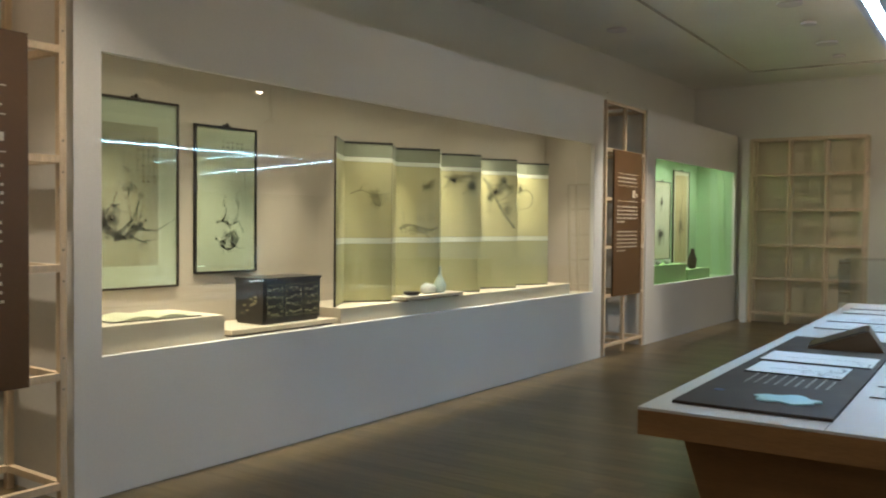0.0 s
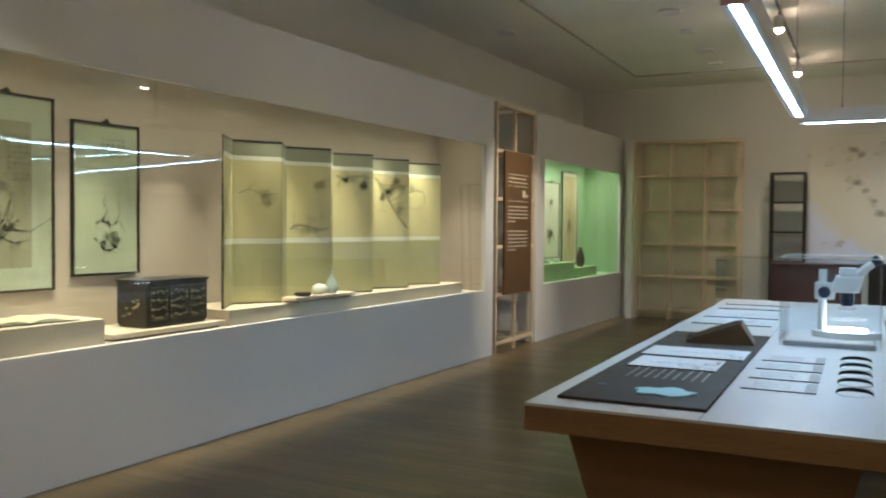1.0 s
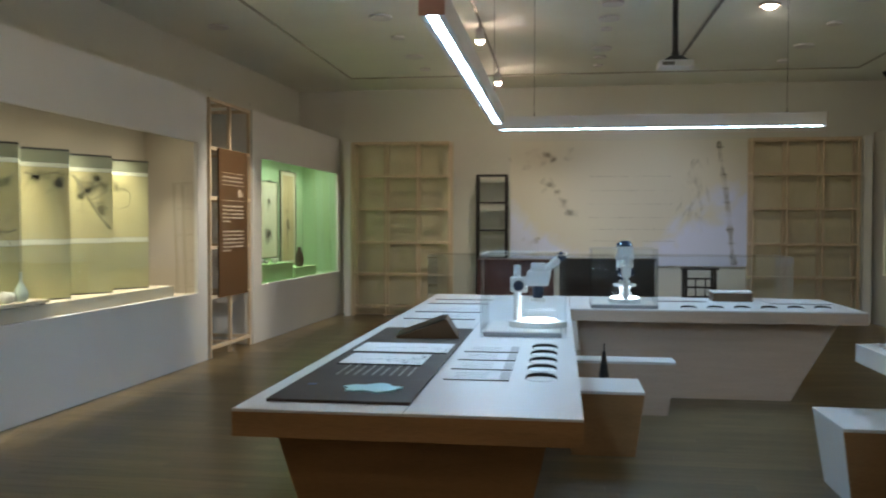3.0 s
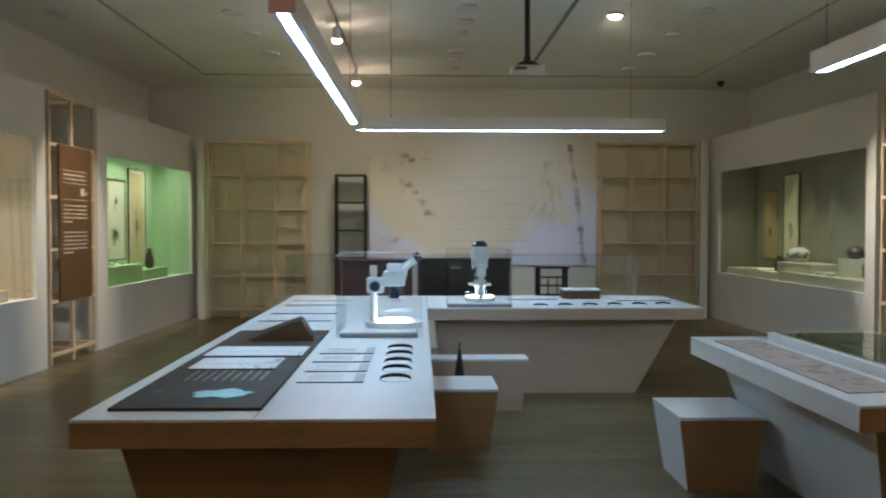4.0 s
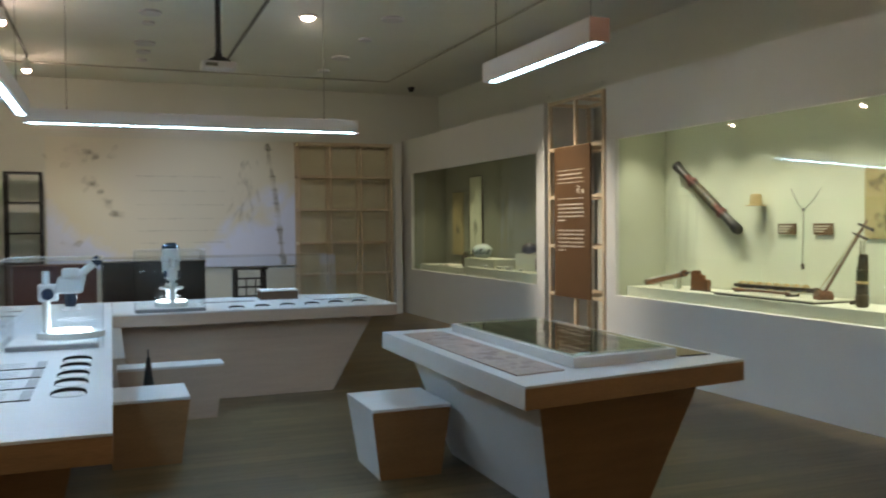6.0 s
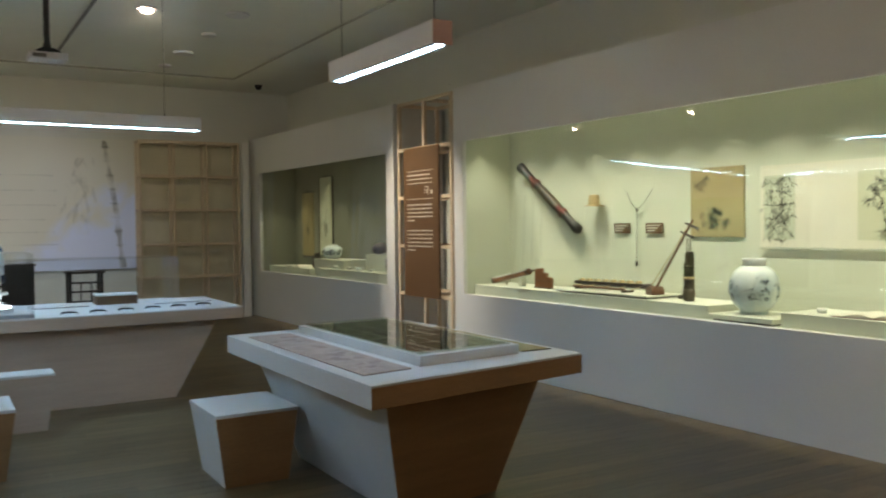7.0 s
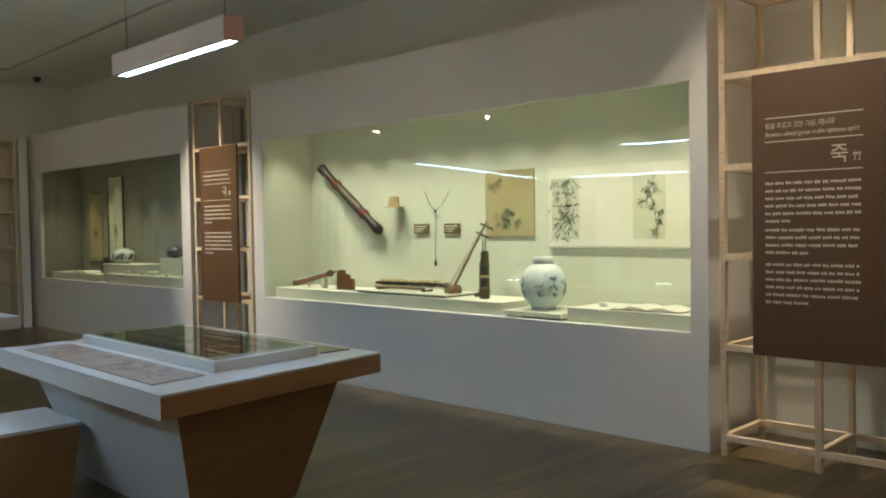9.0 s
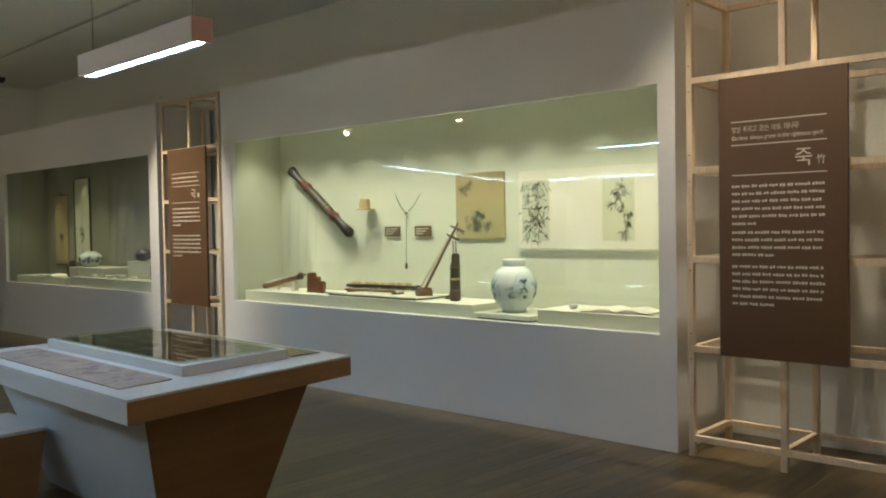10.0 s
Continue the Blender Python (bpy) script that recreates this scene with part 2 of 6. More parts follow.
def case_strip(m, sgn, y0, y1, z, power, rgb, aim=0.95, cone=0, far=DEEP, step=1.05, x=0.10):
    """A strip light tucked behind the header of a showcase, aimed at the lower back."""
    t = thing("strip_light", "thin strip light behind the showcase header", "strip light", m @ pose(sgn * x, (y0 + y1) / 2, z))
    part("rail", box(-0.02, 0.02, -(y1 - y0) / 2, (y1 - y0) / 2, -0.012, 0.001), HOUSING, t)
    n = max(1, round((y1 - y0) / step))
    for i in range(n):
        y = y0 + (i + 0.5) * (y1 - y0) / n
        e = m @ Vector((sgn * x, y, z - 0.03))
        if cone:
            d = bpy.data.lights.new("strip_lamp", "SPOT")
            d.spot_size, d.spot_blend, d.shadow_soft_size = radians(cone), 1.0, 0.04
        else:
            d = bpy.data.lights.new("strip_lamp", "AREA")
            d.shape, d.size, d.size_y, d.spread = "RECTANGLE", 0.03, (y1 - y0) / n * 0.8, radians(104)
        d.energy, d.color = power, rgb
        fwd = ((m @ Vector((sgn * far, y, aim))) - e).normalized()
        along = (m.to_3x3() @ Vector((0, 1, 0))).normalized()
        rot = Matrix((along.cross(-fwd).normalized(), along, -fwd)).transposed().to_4x4()
        new("strip_lamp", d).matrix_world = Matrix.Translation(e) @ rot


WARM, LIME = (1.0, 0.93, 0.72), (1.0, 0.93, 0.66)
case_strip(ML, -1, 3.0, 9.2, 2.52 + RISE, CASE_POWER * 0.020, WARM, 0.7)
case_strip(ML, -1, 3.0, 9.2, 2.52 + RISE, CASE_POWER * 1.6, WARM, 0.8, 56, 0.30, 0.77, 0.12)
case_strip(ML, -1, 11.25, 14.6, 2.49 + RISE, CASE_POWER * 0.085, (1.0, 0.98, 0.86))
case_strip(MR, 1, 3.0, 7.9, 2.50 + RISE, CASE_POWER * 0.74, (1.0, 0.96, 0.78), 0.85, 76, 0.47, 0.54, 0.08)
case_strip(MR, 1, 9.9, 14.2, 2.49 + RISE, CASE_POWER * 0.60, LIME, 0.8, 58, 0.36, 0.72)
# an added narrow spot, hidden above the opening, to light the tall scroll
case_strip(MR, 1, 12.7, 13.1, 2.49 + RISE, CASE_POWER * 0.35, (1.0, 0.92, 0.6), 0.9, 34, 0.62, 0.5, 0.42)

# ---- pine lattices ----
RAILS = (0.12, 0.72, 1.31, 1.90, 2.49, 3.06)


def lattice(label, m, posts, depth, sgn, rails=RAILS, s=0.04, sides=True):
    """An open shelf frame of squared pine; the front face at x = 0, going back to sgn * depth."""
    t = thing("pine_lattice", label, "wooden frame", m, "pine lattices")
    for xb in (0.0, depth - s):
        lo, hi = sorted((sgn * xb, sgn * (xb + s)))
        for y in posts:
            part("post", box(lo, hi, y - s / 2, y + s / 2, 0, rails[-1] + s / 2, 0.002), PINE, t)
        for z in rails:
            for a, c in zip(posts, posts[1:]):
                part("rail", box(lo, hi, a + s / 2, c - s / 2, z - s / 2, z + s / 2, 0.002), PINE, t)
    if sides:
        for y in (posts[0], posts[-1]):
            for z in rails[1:]:
                for dz in (-0.07, 0.10):
                    part("bolt", rod((-sgn * 0.0015, y, z + dz), (sgn * 0.004, y, z + dz), 0.006, None, 8), TRACK, t, "dark bolt head")
    lo, hi = sorted((sgn * s, sgn * (depth - s)))
    for y in posts:
        for z in rails:
            part("cross_rail", box(lo, hi, y - s / 2, y + s / 2, z - s / 2, z + s / 2, 0.002), PINE, t)
    return t


lattice("pale pine lattice beside the showcase wall", ML, (1.50, 2.10, 2.70), 0.6, -1)
lattice("narrow pale pine lattice between two showcase walls", ML, (9.60, 10.16, 10.77), 0.6, -1)
lattice("narrow pale pine lattice between two showcase walls", MR, (8.25, 8.84, 9.44), 0.6, 1)
lattice("pale pine lattice beside the showcase wall", MR, (1.46, 2.08, 2.69), 0.6, 1)
MB = pose(0, YB - 0.28, 0, 0, 0, 90)
lattice("dim pine lattice along the end wall", MB, (1.93, 2.49, 3.05, 3.61), 0.3, 1, (0.16, 0.73, 1.28, 1.86, 2.43, 3.0), sides=False)
lattice("dim pine lattice along the end wall", MB, (-4.72, -4.17, -3.62, -3.07), 0.3, 1, (0.16, 0.73, 1.28, 1.86, 2.43, 3.0), sides=False)
structure("backing", box(-3.75, -1.90, YB + 0.05, YB + 0.11, 0, 3.04), material("pale_backing", (0.66, 0.60, 0.43), 0.7, var=0.05), "pale yellowish backing behind the lattice", "wall")
structure("backing", box(3.06, 4.80, YB + 0.05, YB + 0.11, 0, 3.04), bpy.data.materials["pale_backing"], "pale yellowish backing behind the lattice", "wall")

structure("trim", box(4.775, 4.905, YB - 0.30, YB - 0.27, 0, 3.03), WHITE, "white upright board at the end of the lattice", "trim")
structure("trim", box(-3.76, -3.655, YB - 0.30, YB - 0.27, 0, 3.03), WHITE, "white upright board at the end of the lattice", "trim")

# ---- light bars ----
def light_bar(label, x0, x1, y0, y1, z, drops):
    """A channel of white metal, open below, with the diffuser set back between its flanges."""
    t = thing("linear_light", label, "ceiling light", pose((x0 + x1) / 2, (y0 + y1) / 2, z), "linear lights")
    hx, hy = (x1 - x0) / 2, (y1 - y0) / 2
    e, r, h = 0.005, 0.034, 0.128
    part("top_cover", box(-hx, hx, -hy, hy, h - 0.006, h, 0.002), HOUSING, t, "white metal housing")
    part("diffuser", box(-hx + r + 0.001, hx - r - 0.001, -hy + r + 0.001, hy - r - 0.001, 0.0, 0.006), LED, t, "glowing cool white diffuser")
    if hx > hy:
        flanges = ((-hx, hx, -hy, -hy + e), (-hx, hx, hy - e, hy))
        lips = ((-hx, hx, -hy + e, -hy + r), (-hx, hx, hy - r, hy - e))
        ends = ((-hx - 0.004, -hx - 0.001, -hy, hy), (hx + 0.001, hx + 0.004, -hy, hy))
    else:
        flanges = ((-hx, -hx + e, -hy, hy), (hx - e, hx, -hy, hy))
        lips = ((-hx + e, -hx + r, -hy, hy), (hx - r, hx - e, -hy, hy))
        ends = ((-hx, hx, -hy - 0.004, -hy - 0.001), (-hx, hx, hy + 0.001, hy + 0.004))
    for a in flanges:
        part("flange", box(*a, 0.0, h - 0.0065), HOUSING, t)
    for a in lips:
        part("lip", box(*a, 0.001, 0.005), HOUSING, t)
    for a in ends:
        part("end_cap", box(*a, 0.0, h), PINKEND, t)
    for x, y in drops:
        part("cable", rod((x, y, h), (x, y, LOW - z + 0.04), 0.003, None, 8), TRACK, t)
        part("grip", rod((x, y, h), (x, y, h + 0.03), 0.008, 0.006, 10), TRACK, t)
    return t


ZL = 2.53
light_bar("long white light bar hanging over the table", -0.69, -0.57, 3.86, 8.02, ZL, ((0, -1.64), (0, 1.64)))
light_bar("long white light bar hanging over the cross table", -0.65, 2.44, 8.48, 8.60, ZL, ((-1.2, 0), (1.2, 0)))
light_bar("short white light bar hanging over the display table", 2.40, 2.52, 3.88, 5.25, ZL, ((0, -0.60), (0, 0.60)))

# ---- tables ----
ZT = 0.82


def display_table(label, top, fascia, base, end_side, sides, m=None):
    """A table on a tapering closed base: slab corners, base corners below and above."""
    t = thing("display_table", label, "table", m)
    part("tabletop", prism(top, ZT - 0.012, ZT, 0.002), LAM, t, "white laminate top")
    n = len(top)
    cx = sum(p[0] for p in top) / n
    cy = sum(p[1] for p in top) / n
    for i in range(n):
        a, c = Vector((*top[i], 0)), Vector((*top[(i + 1) % n], 0))
        d = (c - a).normalized()
        q = Vector((-d.y, d.x, 0)) * 0.018
        p = [a + d * 0.0, c - d * 0.0, c - d * 0.018 + q, a + d * 0.018 + q]
        part("fascia", prism([(v.x, v.y) for v in p], ZT - fascia, ZT - 0.0125), sides[i], t)
    part("underside", prism([(x + (cx - x) * 0.03, y + (cy - y) * 0.03) for x, y in top], ZT - fascia + 0.002, ZT - fascia + 0.016), SHELFW, t)
    lo, hi = base
    for i in range(n):
        j = (i + 1) % n
        b = bmesh.new()
        z1 = ZT - fascia + 0.001
        o = [(*lo[i], 0.0), (*lo[j], 0.0), (*hi[j], z1), (*hi[i], z1)]
        k = 0.975
        inner = [(cx + (x - cx) * k, cy + (y - cy) * k, z) for x, y, z in o]
        v = [b.verts.new(q) for q in o + inner]
        for f in ((0, 1, 2, 3), (7, 6, 5, 4), (0, 4, 5, 1), (1, 5, 6, 2), (2, 6, 7, 3), (3, 7, 4, 0)):
            b.faces.new([v[w] for w in f])
        part("base_panel", b, sides[i], t)
    return t


def taper(x0, x1, y0, y1, d, e):
    """Base corners: at the floor, inset by d, and under the slab, inset by e."""
    return ([(x0 + d, y0 + d), (x1 - d, y0 + d), (x1 - d, y1 - d), (x0 + d, y1 - d)],
            [(x0 + e, y0 + e), (x1 - e, y0 + e), (x1 - e, y1 - e), (x0 + e, y1 - e)])


ax0, ax1, ay0, ay1 = -1.385, 0.05, 3.35, 9.27
display_table("long white table with brown end and tapering base", [(ax0, ay0), (ax1, ay0), (ax1, ay1), (ax0, ay1)], 0.115,
              taper(ax0, ax1, ay0, ay1, 0.30, 0.14), None, [VENEER, PLY, PLY, SHELFW])
bx0, bx1, by0, by1 = 0.054, 2.63, 7.86, 9.27
lo, hi = taper(bx0, bx1, by0, by1, 0.30, 0.14)
lo = [(0.20, 8.0), (2.02, 8.0), (2.02, 9.0), (0.20, 9.0)]
hi = [(0.12, 7.98), (2.42, 7.98), (2.42, 9.14), (0.12, 9.14)]
display_table("white cross table with a beige tapering base", [(bx0, by0), (bx1, by0), (bx1, by1), (bx0, by1)], 0.11, (lo, hi), None, [PLY, PLY, PLY, PLY])
ctop = [(1.845, 3.54), (3.31, 3.77), (3.31, 5.90), (1.845, 5.79)]
clo = [(2.22, 3.98), (2.92, 4.09), (2.92, 5.50), (2.22, 5.42)]
chi = [(2.00, 3.70), (3.09, 3.87), (3.09, 5.76), (2.00, 5.66)]
display_table("white display table with a brown end and tapering base", ctop, 0.115, (clo, chi), None, [VENEER, SHELFW, SHELFW, SHELFW])


def stool(label, x0, x1, y0, y1, h=0.45, front=VENEER, d=0.06):
    t = thing("box_stool", label, "stool", pose(x0, y0, 0), "box stools")
    w, l = x1 - x0, y1 - y0
    part("seat", box(0, w, 0, l, h - 0.02, h, 0.003), LAM, t, "white laminate seat")
    lo = [(d, d * 0.5), (w - d, d * 0.5), (w - d, l - d), (d, l - d)]
    hi = [(0.002, 0.002), (w - 0.002, 0.002), (w - 0.002, l - 0.002), (0.002, l - 0.002)]
    for i, mat in enumerate((front, SHELFW, front, SHELFW)):
        j = (i + 1) % 4
        b = bmesh.new()
        o = [(*lo[i], 0.0), (*lo[j], 0.0), (*hi[j], h - 0.021), (*hi[i], h - 0.021)]
        inner = [(w / 2 + (x - w / 2) * 0.93, l / 2 + (y - l / 2) * 0.93, z) for x, y, z in o]
        v = [b.verts.new(q) for q in o + inner]
        for f in ((0, 1, 2, 3), (7, 6, 5, 4), (0, 4, 5, 1), (1, 5, 6, 2), (2, 6, 7, 3), (3, 7, 4, 0)):
            b.faces.new([v[k] for k in f])
        part("side_panel", b, mat, t)
    return t


stool("white-topped box stool with a brown front beside the display table", 1.52, 2.04, 4.97, 5.56)
stool("white-topped box stool tucked under the long table", -0.02, 0.53, 5.87, 6.40)
stool("white-topped box stool by the cross table", 0.08, 0.91, 7.20, 7.47, front=PLY)

# ---- ceiling fixtures ----
def ceiling_spot(label, x, y, z, r=0.11, lit=False):
    t = thing("recessed_downlight", label, "downlight", pose(x, y, z), "recessed downlights")
    part("ring", lathe([(r * 0.72, -0.012), (r, -0.016), (r * 1.04, -0.004), (r, 0.012), (r * 0.72, 0.012)], 28), HOUSING, t, smooth=False)
    part("cup", lathe([(r * 0.2, -0.05), (r * 0.55, -0.035), (r * 0.70, 0.0)] if lit else [(r * 0.66, -0.006), (r * 0.70, 0.0)], 28), SPOTGLOW if lit else BOARD, t, "lit lamp face" if lit else "dark lamp cup")
    return t


for x, ys in ((-2.11, (9.72, 10.79, 12.05, 13.02)), (3.16, (9.53, 10.69, 11.96, 13.02))):
    for i, y in enumerate(ys):
        ceiling_spot("unlit round downlight in the ceiling", x, y, HIGH - 0.006, 0.13 if i % 2 == 0 else 0.085)
for y, r in ((9.43, 0.12), (10.11, 0.12), (10.64, 0.07), (11.81, 0.13), (12.39, 0.09), (13.02, 0.07)):
    ceiling_spot("unlit round downlight in the ceiling", 0.505, y, HIGH - 0.006, r)
ceiling_spot("round downlight in the lower ceiling edge", -4.12, 9.85, LOW - 0.012, 0.12)
# added spots without fixtures, two at unlit downlights, that brighten lattices and text panels
for eye, m, y, z, watt, cone in (((-2.11, 9.72), ML, 10.15, 1.5, 340, 46), ((3.16, 9.53), MR, 8.86, 1.5, 460, 46), ((-2.4, 2.6), ML, 2.5, 0.7, 700, 64), ((3.4, 2.6), MR, 2.1, 1.3, 800, 62)):
    d = bpy.data.lights.new("lattice_lamp", "SPOT")
    d.energy, d.color, d.spot_size, d.spot_blend, d.shadow_soft_size = watt, (1.0, 0.87, 0.68), radians(cone), 0.9, 0.05
    new("lattice_lamp", d).matrix_world = look((*eye, HIGH - 0.03), m @ Vector((0, y, z)))
for m, sx in ((ML, -1), (MR, 1)):
    e = m @ Vector((sx * 0.26, 2.25, LOW - 0.012))
    ceiling_spot("lit warm downlight in the ceiling over the lattice", e.x, e.y, LOW - 0.012, 0.09, True)
    d = bpy.data.lights.new("lattice_lamp", "SPOT")
    d.energy, d.color, d.spot_size, d.spot_blend, d.shadow_soft_size = 230, (1.0, 0.87, 0.66), radians(42), 0.8, 0.04
    new("lattice_lamp", d).matrix_world = look((e.x, e.y, LOW - 0.08), m @ Vector((sx * 0.16, 2.0, 0)))
# added downlights, out of view in the near half, that fill the hall with warm light
for x in (-2.4, 0.5, 3.4):
    for y, watt in ((-2.6, 15.0), (0.2, 15.0), (2.6, 8.0), (5.8, 12.0)):
        ceiling_spot("lit warm round downlight in the ceiling, seen or added out of view", x, y, HIGH - 0.006, 0.11, True)
        d = bpy.data.lights.new("hall_or_fill_lamp", "AREA")
        d.shape, d.size, d.energy, d.color = "DISK", 0.16, watt, (1.0, 0.91, 0.75)
        new("hall_or_fill_lamp", d).matrix_world = pose(x, y, HIGH - 0.02)


def ceiling_track(label, x, y0, y1, spots, ends):
    t = thing("ceiling_track", label, "track light", pose(x, y0, HIGH + 0.006))
    part("rail", box(-0.013, 0.013, 0, y1 - y0, -0.03, 0.0), TRACK, t)
    for y in spots:
        c = part("lamp_head", lathe([(0.02, 0.08), (0.045, 0.06), (0.055, -0.06), (0.05, -0.065)], 18), HOUSING, t, "", pose(0, y - y0, -0.17, 14))
        part("lamp_face", lathe([(0.012, -0.115), (0.04, -0.10), (0.052, -0.066)], 18), TRACKGLOW, c, "glowing warm lamp face")
        part("stem", rod((0, y - y0, -0.10), (0, y - y0, -0.035), 0.01, None, 8), BLACK, t)
        d = bpy.data.lights.new("track_lamp", "SPOT")
        d.energy, d.color, d.spot_size, d.spot_blend, d.shadow_soft_size = 70.0, (1.0, 0.90, 0.72), radians(110), 0.9, 0.22
        new("track_lamp", d).matrix_world = look((x, y, HIGH - 0.25), (x + 0.3, y + ends, 0.0))
    return t


ceiling_track("dark ceiling track with two lit warm spots", -0.99, 7.97, 13.2, (10.05, 13.0), 0.6)
ceiling_track("bare dark ceiling track", 1.65, 8.36, 12.95, (), 1.6)
# the one lit round downlight in sight, tilted towards the end wall
ceiling_spot("lit warm round downlight in the ceiling, seen or added out of view", 2.20, 9.72, HIGH - 0.006, 0.11, True)
d = bpy.data.lights.new("hall_or_fill_lamp", "SPOT")
d.energy, d.color, d.spot_size, d.spot_blend, d.shadow_soft_size = 100.0, (1.0, 0.90, 0.72), radians(100), 0.9, 0.06
new("hall_or_fill_lamp", d).matrix_world = look((2.20, 9.72, HIGH - 0.03), (3.5, YB, 1.0))
# the projector's beam
d = bpy.data.lights.new("projector_beam", "SPOT")
d.energy, d.color, d.spot_size, d.spot_blend, d.shadow_soft_size = 150.0, (0.80, 0.86, 1.0), radians(44), 1.0, 0.02
new("projector_beam", d).matrix_world = look((1.17, 9.20, 3.235), (1.4, YB, 1.5))
t = thing("projector", "white projector on a black ceiling pole", "projector", pose(1.11, 9.0, 3.185))
part("body", box(-0.17, 0.17, -0.13, 0.13, 0.0, 0.07, 0.012), HOUSING, t, "white plastic body")
part("lens", rod((0.06, 0.13, 0.035), (0.06, 0.165, 0.035), 0.03, None, 20), BLACK, t)
part("vent", box(-0.14, -0.02, -0.132, -0.1305, 0.015, 0.05), TRACK, t)
part("plate", prism([(-0.13, -0.10), (0.13, -0.10), (0.13, 0.10), (-0.13, 0.10)], 0.071, 0.125, 0.004, [(-0.05, -0.05), (0.05, -0.05), (0.05, 0.05), (-0.05, 0.05)]), BLACK, t, "black tilting cradle")
part("collar", rod((0, 0, 0.125), (0, 0, 0.17), 0.042, 0.036, 16), BLACK, t)
part("pole", rod((0, 0, 0.17), (0, 0, HIGH - 3.165), 0.03, None, 16), BLACK, t)
t = thing("dome_camera", "small dark dome camera under the lower ceiling", "camera", pose(4.95, 14.05, LOW))
part("mount", lathe([(0.06, -0.03), (0.065, 0.0)], 20), BLACK, t)
part("dome", lathe([(0.006, -0.085), (0.03, -0.078), (0.05, -0.055), (0.055, -0.03)], 20), BLACK, t, smooth=True)


# ---- flat frames of reference on the walls: x to the viewer's right, y up, z towards the viewer ----
def on_left(y, z, off):
    return ML @ Matrix(((0, 0, 1, off), (1, 0, 0, y), (0, 1, 0, z), (0, 0, 0, 1)))


def on_right(y, z, off):
    return MR @ Matrix(((0, 0, -1, off), (-1, 0, 0, y), (0, 1, 0, z), (0, 0, 0, 1)))


def on_back(x, z, off):
    return Matrix(((1, 0, 0, x), (0, 0, -1, off), (0, 1, 0, z), (0, 0, 0, 1)))


def lettering(text, size, x, y, parent, mat, shear=0.0, align="LEFT", width=0.0, name="lettering"):
    cu = bpy.data.curves.new("letters", "FONT")
    cu.body, cu.size, cu.shear, cu.align_x = text, size, shear, align
    tmp = new("letters", cu)
    bpy.context.view_layer.update()
    me = bpy.data.meshes.new_from_object(tmp.evaluated_get(bpy.context.evaluated_depsgraph_get()))
    bpy.data.objects.remove(tmp)
    me.materials.clear()
    me.materials.append(mat)
    ob = new(name, me)
    ob.parent = parent
    k = 1.0
    if width and len(me.vertices):
        xs = [v.co.x for v in me.vertices]
        k = width / max(1e-4, max(xs) - min(xs))
    ob.matrix_basis = Matrix.Translation((x, y, 0.012)) @ Matrix.Diagonal((k, 1, 1, 1))
    return ob


def text_panel(label, m, w, h, blocks, title, seed):
    """A brown board with thin rules, a heading and lines of small print."""
    t = thing("text_panel", label, "sign", m, "brown text panels")
    part("board", box(0, w, 0, h, -0.015, 0.01, 0.002), BOARD, t)
    rng = random.Random(seed)
    x0, x1 = 0.11 * w, 0.85 * w
    for d in (0.284, 0.43, 0.62):
        part("rule", box(x0, x1, h - d - 0.003, h - d + 0.003, 0.0105, 0.012), PRINT, t)
    bm = bmesh.new()
    for start, n in blocks:
        for i in range(n):
            y = h - start - i * 0.047
            end = x1 - 0.02 if i < n - 1 else x0 + (x1 - x0) * rng.uniform(0.15, 0.45)
            x = x0
            while x < end:
                for k in range(rng.choice((2, 3, 3, 4, 5))):
                    if x < end:
                        box(x, x + 0.0145, y - rng.uniform(0.006, 0.010), y + rng.uniform(0.005, 0.010), 0.0105, 0.0115, 0, bm)
                    x += 0.0185
                x += 0.009
    part("small_print", bm, PRINT, t, "lines of small pale print")
    title(t, w, h, x0, x1)
    return t


def bars_title(t, w, h, x0, x1):
    bm = box(x0, x1 - 0.06, h - 0.339, h - 0.327, 0.0105, 0.0115)
    box(x0, x1 - 0.02, h - 0.386, h - 0.377, 0.0105, 0.0115, 0, bm)
    box(x1 - 0.17, x1 - 0.08, h - 0.57, h - 0.48, 0.0105, 0.0115, 0, bm)
    box(x1 - 0.05, x1 - 0.01, h - 0.565, h - 0.52, 0.0105, 0.0115, 0, bm)
    part("heading", bm, PRINT, t, "pale heading")


def bamboo_title(t, w, h, x0, x1):
    lettering("\ud56d\uc0c1 \ud478\ub974\uace0 \uacf3\uc740 \uae30\uc0c1, \ub300\ub098\ubb34", 0.042, x0, h - 0.348, t, PRINT, 0, "LEFT", 0.42, "heading")
    lettering("Bamboo, always green in the righteous spirit", 0.04, x0, h - 0.398, t, PRINT, 0.25, "LEFT", 0.56, "subtitle")
    lettering("\uc8fd", 0.12, x1 - 0.19, h - 0.57, t, PRINT, 0, "LEFT", 0.10, "large_character")
    lettering("\u7af9", 0.06, x1 - 0.06, h - 0.568, t, PRINT, 0, "LEFT", 0.05, "small_character")


def chrysanthemum_title(t, w, h, x0, x1):
    bm = box(x0, x1 - 0.06, h - 0.339, h - 0.327, 0.0105, 0.0115)
    box(x0, x1 - 0.02, h - 0.386, h - 0.377, 0.0105, 0.0115, 0, bm)
    box(x1 - 0.045, x1 - 0.01, h - 0.565, h - 0.52, 0.0105, 0.0115, 0, bm)
    part("heading", bm, PRINT, t, "pale heading")
    lettering("\uad6d", 0.12, x1 - 0.19, h - 0.57, t, PRINT, 0, "LEFT", 0.10, "large_character")


